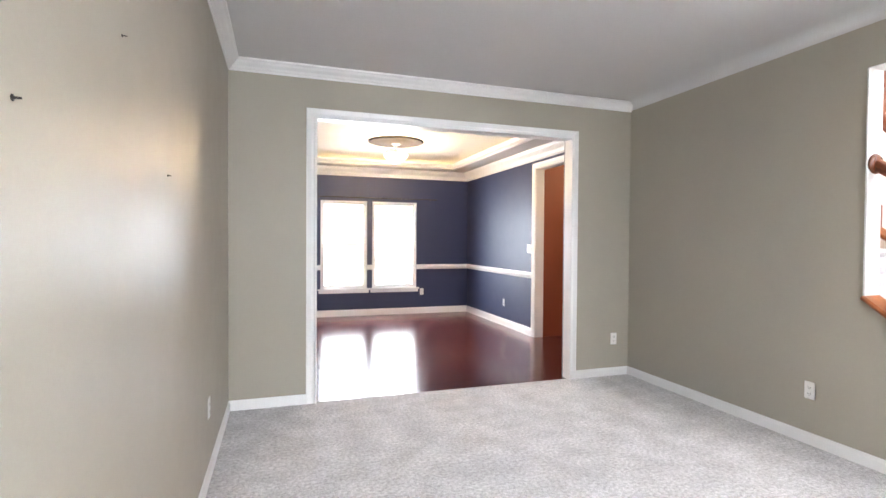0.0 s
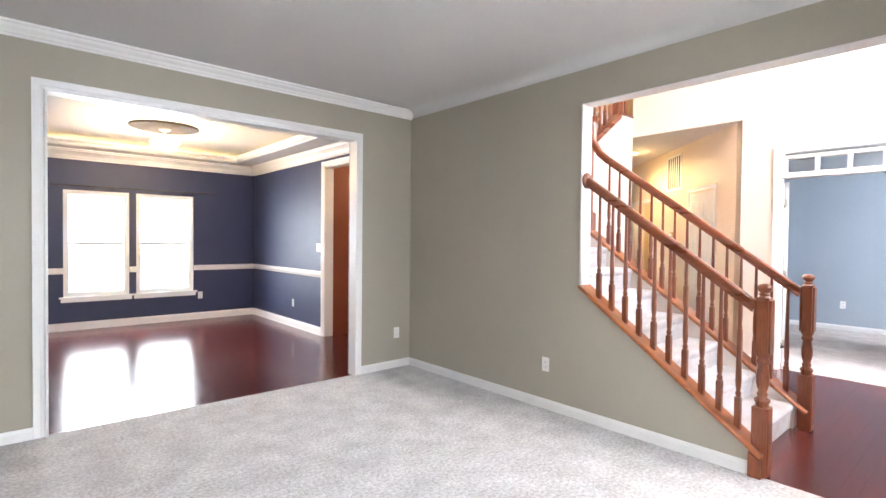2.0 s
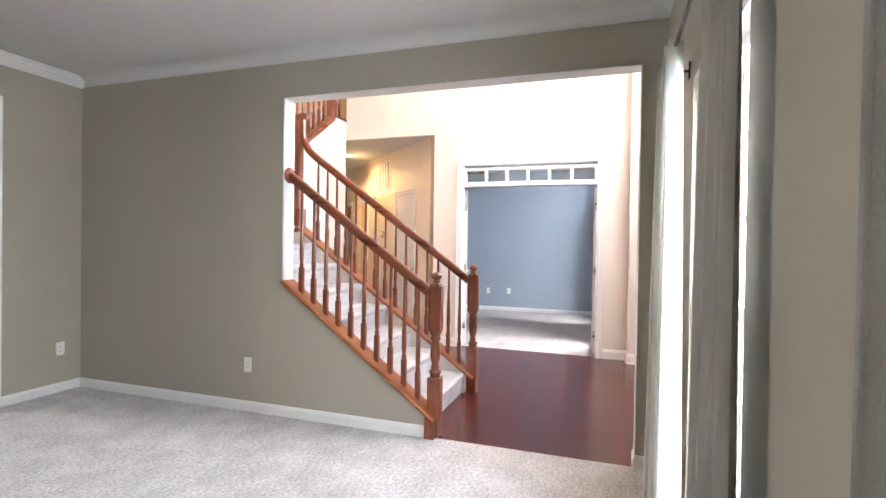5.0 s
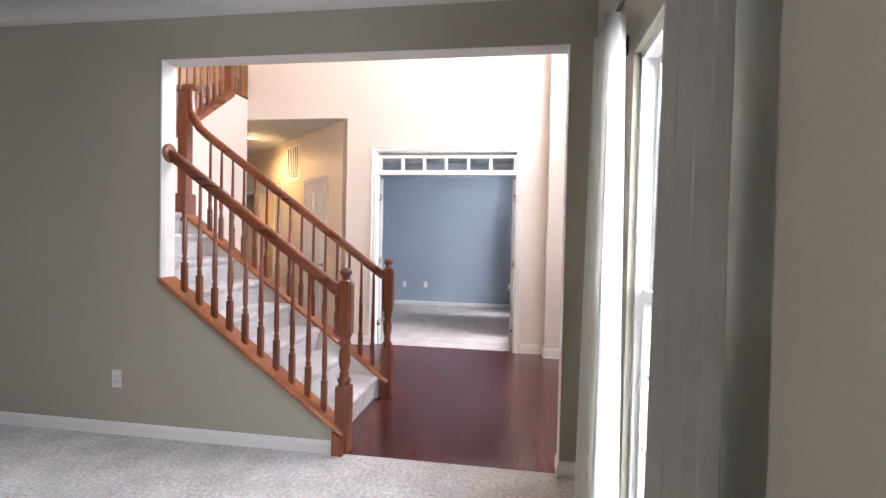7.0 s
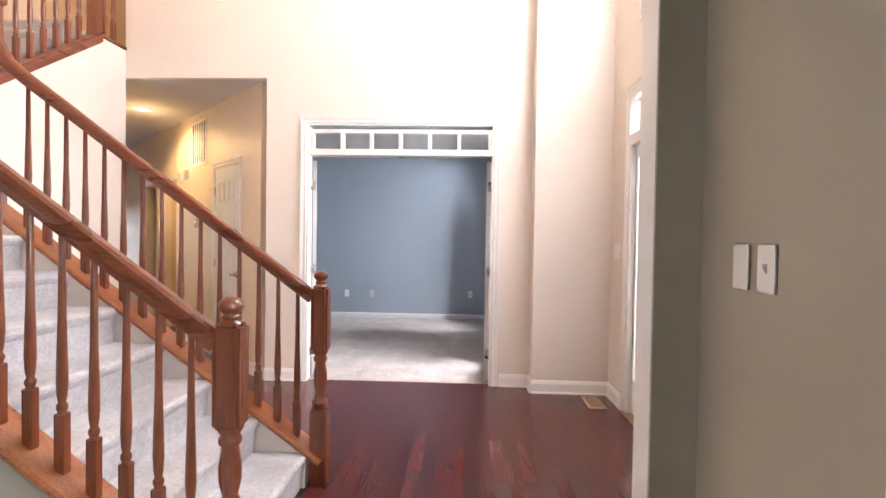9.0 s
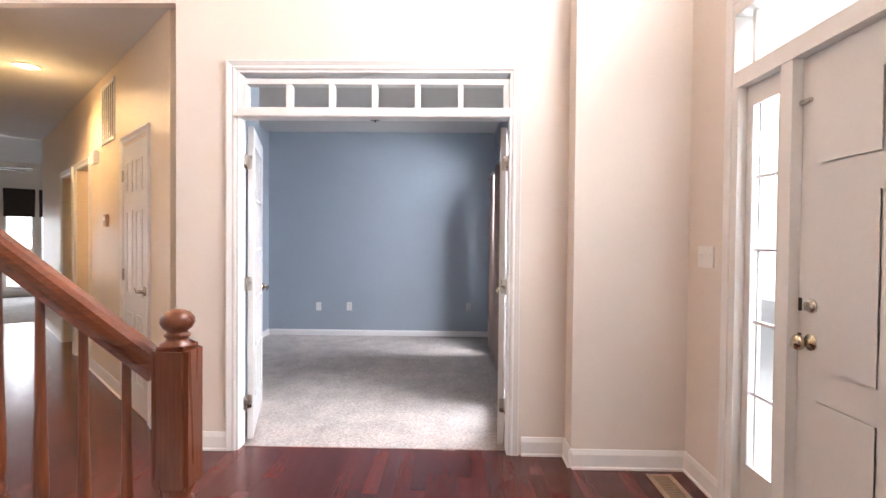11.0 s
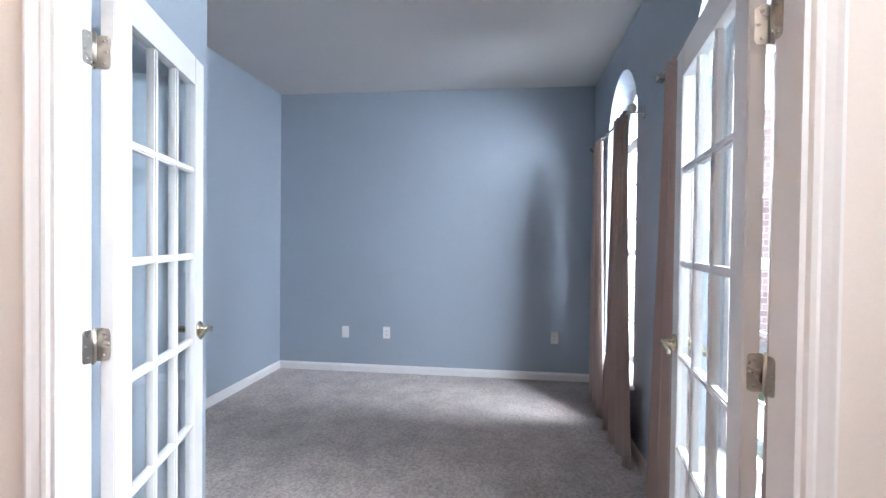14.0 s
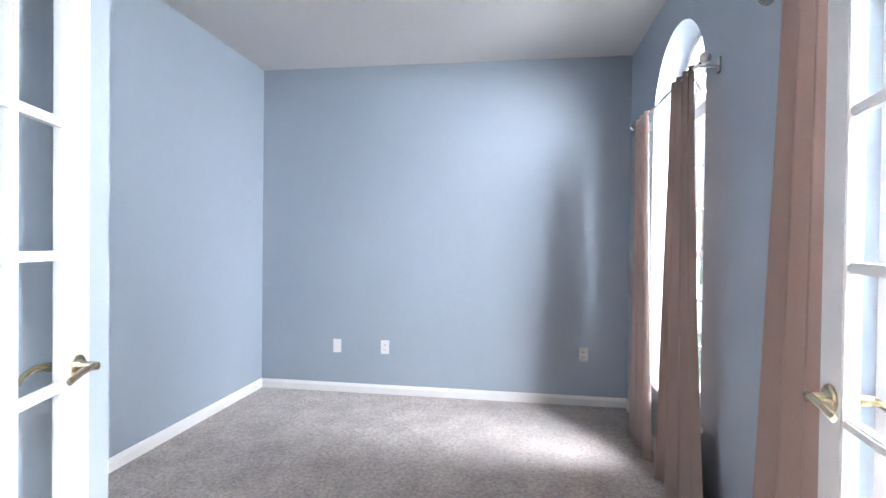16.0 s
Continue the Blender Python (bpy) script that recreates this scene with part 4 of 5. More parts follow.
sash_window("window_1", 1.835, 0.85, WIN_Z0, WIN_Z1, -0.70, -0.85, 1, 4, 3, "white double-hung window with a grid, by the living room curtains", "living room windows")
sash_window("window_2", -0.005, 0.85, WIN_Z0, WIN_Z1, -0.70, -0.85, 1, 4, 3, "white double-hung window with a grid, by the living room curtains", "living room windows")
sash_window("window_3", 0.905, 0.81, 0.48, 2.03, DY, DY + 0.15, -1, 1, 1, "bright white double-hung window in a navy wall", "dining windows")
sash_window("window_4", 1.81, 0.82, 0.48, 2.03, DY, DY + 0.15, -1, 1, 1, "bright white double-hung window in a navy wall", "dining windows")


def arch_window(name, c):
    """A tall sash with a half-round light above."""
    o = base(name, (c, -0.65, ARCH_SILL), "white arched window with a fan light", "window", "study windows", "structure")
    y0, y1, f = -0.67, -0.61, 0.045
    n = 24
    R = ARCH_R
    bm = B()
    for k in range(n):
        a, b = math.pi * k / n, math.pi * (k + 1) / n
        q = [(c - r * math.cos(t), ARCH_SPRING + r * math.sin(t)) for r, t in ((R, a), (R, b), (R - f, b), (R - f, a))]
        prism(bm, q, 1, y0, y1)
    box(bm, c - R, y0, ARCH_SILL, c - R + f, y1, ARCH_SPRING)
    box(bm, c + R - f, y0, ARCH_SILL, c + R, y1, ARCH_SPRING)
    box(bm, c - R + f, y0, ARCH_SPRING - 0.05, c + R - f, y1, ARCH_SPRING + 0.02)
    box(bm, c - R + f, y0, ARCH_SILL, c + R - f, y1, ARCH_SILL + 0.05)
    box(bm, c - R + f, y0 + 0.01, 1.22, c + R - f, y1 - 0.01, 1.26)
    part("window_frame", under(o, bm), M_TRIM, o)
    for a in (45, 90, 135):
        t = radians(a)
        bm = B()
        d = Vector((math.cos(t), 0, math.sin(t)))
        sweep(bm, [(-0.010, -0.010), (0.010, -0.010), (0.010, 0.010), (-0.010, 0.010)], [Vector((c, -0.642, ARCH_SPRING + 0.02)) + d * 0.10, Vector((c, -0.642, ARCH_SPRING)) + d * (R - f)])
        part("muntin", under(o, bm), M_TRIM, o)
    bm = B()
    for k in range(12):
        a, b = math.pi * k / 12, math.pi * (k + 1) / 12
        prism(bm, [(c - r * math.cos(t), ARCH_SPRING + 0.02 + r * math.sin(t)) for r, t in ((0.20, a), (0.20, b), (0.18, b), (0.18, a))], 1, -0.652, -0.632)
    part("muntin", under(o, bm), M_TRIM, o)
    for x in (c - 0.135, c + 0.135):
        part("muntin", under(o, box(B(), x - 0.009, -0.650, ARCH_SILL + 0.05, x + 0.009, -0.636, ARCH_SPRING - 0.05)), M_TRIM, o)
    for z in (0.70, 0.97, 1.50, 1.76):
        part("muntin", under(o, box(B(), c - R + f, -0.649, z - 0.009, c + R - f, -0.637, z + 0.009)), M_TRIM, o)
    pts = [(c - (R - f) * math.cos(math.pi * k / n), ARCH_SPRING + (R - f) * math.sin(math.pi * k / n)) for k in range(n + 1)]
    p = part("pane", under(o, prism(B(), [(c + R - f, ARCH_SILL + 0.05), (c - R + f, ARCH_SILL + 0.05)] + pts, 1, -0.645, -0.641)), M_GLASS, o)
    p.visible_shadow = False
    part("window_sill", under(o, box(B(), c - R - 0.04, -0.63, ARCH_SILL - 0.02, c + R + 0.04, STY0 + 0.03, ARCH_SILL + 0.003, 0.005)), M_TRIM, o)
    return o


arch_window("window_5", ARCHES[0])
arch_window("window_6", ARCHES[1])

# ---- curtains ----


def curtain(name, x0, x1, y, z0, z1, folds, depth, material, label, group, flare=0.0, lean=0.0, hem=0.0, seed=1):
    """A hanging panel of folded cloth along x, gathered at the top and fuller at the hem."""
    rng = random.Random(seed)
    levels, n = 18, folds * 10
    ph = [rng.uniform(-0.6, 0.6) for _ in range(folds + 1)]
    amp = [rng.uniform(0.65, 1.15) for _ in range(folds + 1)]
    c, w = (x0 + x1) / 2, x1 - x0
    bm = B()
    rings = []
    for j in range(levels + 1):
        v = j / levels
        z = z1 + (z0 - z1) * v
        wid = w * (1 + flare * v ** 1.3)
        fwd, back = [], []
        for i in range(n + 1):
            u = i / n
            s = u * folds
            k = min(int(s), folds - 1)
            fr = s - k
            a = amp[k] * (1 - fr) + amp[k + 1] * fr
            p = ph[k] * (1 - fr) + ph[k + 1] * fr
            wave = math.sin(2 * math.pi * s + p * (0.4 + v)) * a
            grow = 0.55 + 0.45 * v
            xx = c + lean * v + (u - 0.5) * wid + 0.012 * math.sin(4 * math.pi * s + p) * grow
            yy = y + depth * 0.5 * wave * grow + hem * v * v
            fwd.append(bm.verts.new((xx, yy + 0.0015, z)))
            back.append(bm.verts.new((xx, yy - 0.0015, z)))
        rings.append(fwd + list(reversed(back)))
    m = len(rings[0])
    for a, b in zip(rings, rings[1:]):
        for k in range(m):
            bm.faces.new((a[k], a[(k + 1) % m], b[(k + 1) % m], b[k]))
    bm.faces.new(rings[0])
    bm.faces.new(list(reversed(rings[-1])))
    bmesh.ops.recalc_face_normals(bm, faces=bm.faces)
    return thing(name, bm, material, label, "curtain", group, smooth=True)


def curtain_rod(x0, x1, y, z, wall_y_at, label, material, ball=0.022):
    o = base("curtain_rod", ((x0 + x1) / 2, y, z), label, "curtain rod")
    h = (x1 - x0) / 2
    part("pole", lathe(B(), [(0.008, -h), (0.008, h)], steps=12, axis=0), material, o, smooth=False)
    for s in (-1, 1):
        part("finial", lathe(B(), [(0.008, s * h), (0.014, s * (h + 0.006)), (0.010, s * (h + 0.012)), (ball * 0.8, s * (h + 0.022)), (ball, s * (h + 0.036)), (ball * 0.75, s * (h + 0.05)), (0.004, s * (h + 0.058))], steps=14, axis=0), material, o)
        bm = B()
        xb = s * (h - 0.05)
        box(bm, xb - 0.006, wall_y_at - y, -0.012, xb + 0.006, 0.0, -0.004)
        box(bm, xb - 0.012, wall_y_at - y, -0.04, xb + 0.012, wall_y_at - y + 0.006, 0.03)
        part("bracket", bm, material, o)
    return o


LIV_ROD_Y, LIV_ROD_Z = -0.610, 2.085
curtain_rod(1.02, 2.42, LIV_ROD_Y, LIV_ROD_Z, -0.70, "thin dark curtain rod on the front wall", M_DARKMETAL)
curtain_rod(-0.49, 0.62, LIV_ROD_Y, LIV_ROD_Z, -0.70, "thin dark curtain rod on the front wall", M_DARKMETAL)
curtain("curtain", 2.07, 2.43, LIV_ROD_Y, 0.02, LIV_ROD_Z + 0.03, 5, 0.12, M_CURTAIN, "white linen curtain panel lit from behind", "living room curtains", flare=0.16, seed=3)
curtain("curtain", 1.21, 1.60, LIV_ROD_Y - 0.025, 0.02, LIV_ROD_Z + 0.03, 4, 0.075, M_CURTAIN_SHADED, "linen curtain gathered to one side, coloured dark as if backlit", "living room curtains", flare=0.10, seed=5)
curtain("curtain", 0.24, 0.60, LIV_ROD_Y, 0.02, LIV_ROD_Z + 0.03, 4, 0.09, M_CURTAIN_SHADED, "linen curtain gathered to one side, coloured dark as if backlit", "living room curtains", flare=0.08, seed=7)
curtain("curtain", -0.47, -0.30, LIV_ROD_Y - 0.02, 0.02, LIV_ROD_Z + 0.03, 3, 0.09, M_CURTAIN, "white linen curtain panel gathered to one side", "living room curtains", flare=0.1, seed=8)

ST_ROD_Y, ST_ROD_Z = -0.375, 2.09
for c in ARCHES:
    curtain_rod(c - 0.66, c + 0.58, ST_ROD_Y, ST_ROD_Z, STY0, "thin nickel curtain rod across an arched window", M_NICKEL, 0.026)
curtain("curtain", 8.98, 9.31, ST_ROD_Y, 0.015, ST_ROD_Z + 0.02, 3, 0.085, M_MAUVE, "mauve-taupe curtain panel reaching the carpet", "study curtains", flare=0.75, lean=-0.03, hem=-0.01, seed=11)
curtain("curtain", 8.20, 8.51, ST_ROD_Y, 0.015, ST_ROD_Z + 0.02, 4, 0.085, M_MAUVE, "mauve-taupe curtain panel reaching the carpet", "study curtains", flare=1.35, lean=0.02, hem=-0.01, seed=12)
curtain("curtain", 7.13, 7.45, ST_ROD_Y, 0.015, ST_ROD_Z + 0.02, 4, 0.085, M_MAUVE, "mauve-taupe curtain panel reaching the carpet", "study curtains", flare=0.75, lean=0.06, seed=13)
curtain("curtain", 6.31, 6.50, ST_ROD_Y, 0.015, ST_ROD_Z + 0.02, 3, 0.07, M_MAUVE, "mauve-taupe curtain panel behind an open door", "study curtains", flare=0.1, seed=14)
curtain_rod(0.42, 2.52, DY - 0.09, 2.085, DY, "thin dark curtain rod over the dining windows", M_DARKMETAL, 0.014)

# ---- outlets, switches, small fixtures ----


def plate_on(name, place, facing, label, category, slots, w=0.072, h=0.116, group=""):
    """A cover plate; facing is the yaw of the wall's outward normal in degrees."""
    o = base(name, (0, 0, 0), label, category, group)
    part("cover_plate", box(B(), -w / 2, -0.006, -h / 2, w / 2, 0.0, h / 2, 0.003), M_PLATE, o)
    for kind, x, z in slots:
        if kind == "socket":
            s = part("socket", box(B(), x - 0.017, -0.008, z - 0.014, x + 0.017, -0.0055, z + 0.014, 0.002), M_PLATE, o)
            bm = B()
            box(bm, x - 0.009, -0.0086, z - 0.005, x - 0.0065, -0.0078, z + 0.006)
            box(bm, x + 0.0065, -0.0086, z - 0.004, x + 0.009, -0.0078, z + 0.005)
            lathe(bm, [(0.0025, -0.0086), (0.0025, -0.0078)], centre=(x, 0, z - 0.009), steps=8, axis=1)
            part("slots", bm, M_SLOT, s)
        elif kind == "toggle":
            part("toggle", prism(B(), [(-0.006, z - 0.012), (-0.0075, z - 0.012), (-0.017, z + 0.004), (-0.016, z + 0.010), (-0.006, z + 0.012)], 0, x - 0.005, x + 0.005), M_PLATE, o)
        elif kind == "rocker":
            part("rocker", box(B(), x - 0.016, -0.010, z - 0.033, x + 0.016, -0.0055, z + 0.033, 0.003), M_PLATE, o)
    o.matrix_world = Matrix.Translation(place) @ Matrix.Rotation(radians(facing + 90), 4, "Z")
    return o


TWO = [("socket", 0, 0.02), ("socket", 0, -0.02)]
OUT = "white duplex outlet plate on a "
plate_on("wall_outlet", (3.03, 4.09, 0.37), -90, OUT + "greige wall", "outlet", TWO, group="outlets")
plate_on("wall_outlet", (3.205, 2.262, 0.362), 180, OUT + "greige wall", "outlet", TWO, group="outlets")
plate_on("wall_outlet", (-0.55, 2.94, 0.40), 0, OUT + "greige wall", "outlet", TWO, group="outlets")
plate_on("wall_outlet", (DX, 7.05, 0.37), 180, OUT + "navy wall", "outlet", TWO, group="outlets")
plate_on("wall_outlet", (2.32, DY, 0.40), -90, OUT + "navy wall", "outlet", TWO, group="outlets")
plate_on("light_switch", (DX, 6.22, 1.235), 180, "white double switch plate on a navy wall", "light switch", [("toggle", -0.023, 0), ("toggle", 0.023, 0)], w=0.116)
plate_on("wall_outlet", (STX, 1.918, 0.395), 180, OUT + "blue wall", "outlet", [("rocker", 0, 0)], group="outlets")
plate_on("wall_outlet", (STX, 1.498, 0.40), 180, OUT + "blue wall", "outlet", TWO, group="outlets")
plate_on("wall_outlet", (STX, -0.128, 0.41), 180, OUT + "blue wall", "outlet", TWO, group="outlets")
plate_on("light_switch", (2.99, -0.70, 1.265), 90, "white blank switch plate on a greige wall", "light switch", [], group="plates by the opening")
plate_on("light_switch", (2.885, -0.70, 1.265), 90, "white toggle switch plate on a greige wall", "light switch", [("toggle", 0, 0)], group="plates by the opening")
plate_on("light_switch", (5.80, -1.26, 1.24), 90, "white triple switch plate by the front door", "light switch", [("toggle", -0.046, 0), ("toggle", 0, 0), ("toggle", 0.046, 0)], w=0.165)
for y, z, r in ((1.352, 1.86, 0.004), (0.808, 1.558, 0.006), (1.885, 1.573, 0.005)):
    bm = B()
    lathe(bm, [(r, -0.001), (r * 0.9, 0.0015), (r * 0.35, 0.0025), (r * 0.3, 0.012)], centre=(-0.55, y, z), steps=10, axis=0)
    thing("nail", bm, M_DARKMETAL, "small dark nail stuck in a greige wall", "nail", "nails")

vent = base("floor_vent", (5.78, -1.08, 0.0), "tan metal floor register by the entry", "vent")
M_TAN = mat("tan_metal", (0.42, 0.30, 0.20), rough=0.45, metal=0.3, blotch=0.1, blotch_scale=20)
bm = B()
for x0, y0, x1, y1 in ((-0.15, -0.07, 0.15, -0.045), (-0.15, 0.045, 0.15, 0.07), (-0.15, -0.045, -0.125, 0.045), (0.125, -0.045, 0.15, 0.045)):
    box(bm, x0, y0, 0.0, x1, y1, 0.007)
part("frame", bm, M_TAN, vent)
part("backing", box(B(), -0.125, -0.045, -0.004, 0.125, 0.045, 0.001), M_SLOT, vent)
for k in range(14):
    part("slat", box(B(), -0.118 + 0.018 * k, -0.045, 0.001, -0.112 + 0.018 * k, 0.045, 0.006), M_TAN, vent)

catch = base("ball_catch", (6.235, 0.585, 2.062), "small dark ball catch under the transom bar", "door catch")
part("plate", box(B(), -0.011, -0.028, -0.003, 0.011, 0.028, 0.0), M_BRASS, catch)
part("ball", lathe(B(), [(0.007, -0.003), (0.007, -0.008), (0.004, -0.012), (0.001, -0.013)], steps=10), M_DARKMETAL, catch)

# ---- dining light ----
# medallion plaster, darkened in colour for the shade above the lamp bowl
M_MEDAL = mat("plaster_shaded", (0.17, 0.145, 0.12), rough=0.85, grain=0.05, grain_scale=80, blotch=0.05, blotch_scale=5)
lamp = base("ceiling_light", (1.40, 6.82, CEIL), "brushed nickel ceiling light with a glowing glass bowl", "ceiling light")
part("medallion", lathe(B(), [(0.39, 0.0), (0.39, -0.012), (0.36, -0.022), (0.31, -0.016), (0.24, -0.018), (0.19, -0.030), (0.11, -0.024), (0.07, -0.030)], steps=40), M_MEDAL, lamp, "plaster medallion with the shade above the bowl in its colour")
part("canopy", lathe(B(), [(0.068, -0.024), (0.068, -0.032), (0.055, -0.048), (0.030, -0.056), (0.016, -0.060), (0.014, -0.11), (0.022, -0.12), (0.022, -0.135)], steps=24), M_NICKEL, lamp)
part("bowl", lathe(B(), [(0.168, -0.185), (0.164, -0.203), (0.142, -0.235), (0.104, -0.262), (0.055, -0.277), (0.012, -0.281)], steps=32), M_BULB, lamp, "glowing frosted glass bowl")
for k in range(3):
    a = radians(20 + 120 * k)
    d = Vector((math.cos(a), math.sin(a), 0))
    bm = B()
    sweep(bm, [(-0.006, -0.004), (0.006, -0.004), (0.006, 0.004), (-0.006, 0.004)], [Vector((0, 0, -0.125)) + d * 0.015, Vector((0, 0, -0.10)) + d * 0.07, Vector((0, 0, -0.115)) + d * 0.13, Vector((0, 0, -0.165)) + d * 0.174, Vector((0, 0, -0.205)) + d * 0.174])
    part("arm", bm, M_NICKEL, lamp)
part("finial", lathe(B(), [(0.010, -0.280), (0.012, -0.290), (0.006, -0.300), (0.002, -0.306)], steps=12), M_NICKEL, lamp)
bulb("kitchen_bulb", (4.6, 5.3, 2.5), 40, WARM, 0.1)
bulb("dining_bulb", (1.40, 6.82, CEIL - 0.36), 115, (1.0, 0.70, 0.36), 0.05)

# ---- entry door with sidelights ----
EY = -1.30
entry = base("entry_door", (4.74, EY, 0), "white panelled front door with sidelights and a transom", "door")
bm = B()
for a, b in ((DOOR_X0, DOOR_X0 + 0.05), (4.23, 4.28), (5.144, 5.215), (DOOR_X1 - 0.05, DOOR_X1)):
    box(bm, a, EY - 0.07, 0, b, -1.252, 2.05)
for a, b in ((DOOR_X0, DOOR_X0 + 0.012), (DOOR_X1 - 0.012, DOOR_X1)):
    box(bm, a, EY - 0.07, 2.05, b, -1.252, 2.46)
for z0, z1 in ((2.052, 2.13), (2.40, 2.46)):
    box(bm, DOOR_X0 + 0.012, EY - 0.068, z0, DOOR_X1 - 0.012, -1.250, z1)
part("door_frame", under(entry, bm), M_TRIM, entry)
bm = B()
box(bm, 4.282, EY - 0.04, 0.02, 5.142, EY + 0.005, 2.048)
door = part("door_slab", under(entry, bm), M_DOOR, entry)
for xa, xb in ((4.385, 4.655), (4.765, 5.035)):
    for za, zb in ((0.22, 0.72), (0.84, 1.50), (1.62, 1.90)):
        part("raised_panel", under(entry, box(B(), xa, EY + 0.004, za, xb, EY + 0.011, zb, 0.005)), M_DOOR, door)
bm = lathe(B(), [(0.032, 0.0), (0.032, 0.006), (0.014, 0.010), (0.012, 0.034), (0.028, 0.042), (0.031, 0.055), (0.024, 0.068), (0.006, 0.073)], centre=(5.069, EY + 0.005, 0.935), steps=20, axis=1)
part("knob", under(entry, bm), M_BRASS, door, "polished brass door knob")
bm = lathe(B(), [(0.029, 0.0), (0.029, 0.008), (0.022, 0.016), (0.008, 0.018)], centre=(5.069, EY + 0.005, 1.075), steps=20, axis=1)
box(bm, 5.063, EY + 0.02, 1.058, 5.075, EY + 0.038, 1.092, 0.003)
part("deadbolt", under(entry, bm), M_NICKEL, door)
part("sweep_latch", under(entry, box(B(), 5.085, EY + 0.005, 1.866, 5.150, EY + 0.02, 1.883, 0.003)), M_NICKEL, door)
for z in (0.935, 1.075):
    part("strike_plate", under(entry, box(B(), 5.122, EY + 0.0052, z - 0.026, 5.141, EY + 0.009, z + 0.026, 0.001)), M_DARKMETAL, entry, "dark metal strike plate")
GZ0, GZ1 = 0.28, 1.955


def ring(bm, xa, xb, za, zb, wx, wz0, wz1, ya, yb):
    """Four bars round an upright rectangle."""
    box(bm, xa, ya, za, xa + wx, yb, zb)
    box(bm, xb - wx, ya, za, xb, yb, zb)
    box(bm, xa + wx, ya, za, xb - wx, yb, za + wz0)
    box(bm, xa + wx, ya, zb - wz1, xb - wx, yb, zb)
    return bm


for xa, xb in ((DOOR_X0 + 0.05, 4.23), (5.215, DOOR_X1 - 0.05)):
    side = 0.058
    ga, gb = xa + side, xb - side
    light = part("sidelight", under(entry, ring(B(), xa, xb, 0.02, 2.05, side, GZ0 - 0.02, 2.05 - GZ1, EY - 0.04, EY + 0.005)), M_DOOR, entry)
    part("glazing_bead", under(entry, ring(B(), ga - 0.016, gb + 0.016, GZ0 - 0.016, GZ1 + 0.016, 0.020, 0.020, 0.020, EY + 0.0052, EY + 0.014)), M_DOOR, light)
    for k in range(1, 5):
        z = GZ0 + (GZ1 - GZ0) * k / 5
        part("muntin", under(entry, box(B(), ga, EY - 0.022, z - 0.007, gb, EY - 0.006, z + 0.007)), M_DOOR, light)
    part("muntin", under(entry, box(B(), gb - 0.034, EY - 0.0215, GZ0, gb - 0.020, EY - 0.0065, GZ1)), M_DOOR, light)
    p = part("pane", under(entry, box(B(), ga, EY - 0.019, GZ0, gb, EY - 0.015, GZ1)), M_GLASS, light)
    p.visible_shadow = False
for x in (4.005, 4.74, 5.485):
    part("transom_bar", under(entry, box(B(), x - 0.012, EY - 0.03, 2.13, x + 0.012, EY, 2.40)), M_TRIM, entry)
p = part("pane", under(entry, box(B(), DOOR_X0 + 0.012, EY - 0.02, 2.13, DOOR_X1 - 0.012, EY - 0.016, 2.40)), M_GLASS, entry)
p.visible_shadow = False
part("threshold", under(entry, box(B(), DOOR_X0, -1.38, -0.012, DOOR_X1, -1.235, 0.018, 0.004)), M_TAN, entry)
casing("casing_6", DOOR_X0, DOOR_X1, 2.46, -1.26, 0, 1, wide=0.62)
high = base("window_7", (4.52, -1.32, 2.95), "tall white window over the front door", "window", kind="structure")
bm = B()
for xa, xb, za, zb in ((3.62, 3.67, 2.95, 4.7), (5.37, 5.42, 2.95, 4.7), (3.67, 5.37, 2.95, 3.0), (3.67, 5.37, 4.65, 4.7), (4.495, 4.545, 3.0, 4.65)):
    box(bm, xa, -1.37, za, xb, -1.27, zb)
part("window_frame", under(high, bm), M_TRIM, high)
p = part("pane", under(high, box(B(), 3.67, -1.322, 3.0, 5.37, -1.318, 4.65)), M_GLASS, high)
p.visible_shadow = False

# ---- hall doors, grille, lights ----


def panel_door(name, u0, u1, label, ajar=0.0, inside=None):
    """A six-panel door on the slanted hall wall, hinges at the far end."""
    o = base(name, (0, 0, 0), label, "door", "hall doors")
    w = u1 - u0
    leaf = part("door_slab", box(B(), 0, -0.03, 0.012, w, 0.004, 2.03, 0.002), M_DOOR, o)
    cw = (w - 0.32) / 2
    for xa in (0.11, w - 0.11 - cw):
        for za, zb in ((0.22, 0.74), (0.88, 1.52), (1.66, 1.90)):
            bm = B()
            for a, b, c, d in ((xa, xa + 0.014, za, zb), (xa + cw - 0.014, xa + cw, za, zb), (xa + 0.014, xa + cw - 0.014, za, za + 0.014), (xa + 0.014, xa + cw - 0.014, zb - 0.014, zb)):
                box(bm, a, 0.003, c, b, 0.011, d)
            box(bm, xa + 0.035, 0.003, za + 0.035, xa + cw - 0.035, 0.010, zb - 0.035, 0.004)
            part("raised_panel", bm, M_DOOR, leaf)
    bm = lever(1)
    bmesh.ops.rotate(bm, verts=bm.verts, matrix=Matrix.Rotation(math.pi, 3, "Y"))
    bmesh.ops.translate(bm, verts=bm.verts, vec=(0.055, 0.004, 0.93))
    part("lever_handle", bm, M_NICKEL, leaf, "satin metal lever handle")
    for z in (0.25, 1.02, 1.80):
        part("hinge", lathe(B(), [(0.008, z - 0.045), (0.008, z + 0.045)], centre=(w + 0.004, 0.010, 0), steps=8), M_NICKEL, o)
    o.matrix_world = HALL @ Matrix.Translation((u0, 0, 0))
    return o


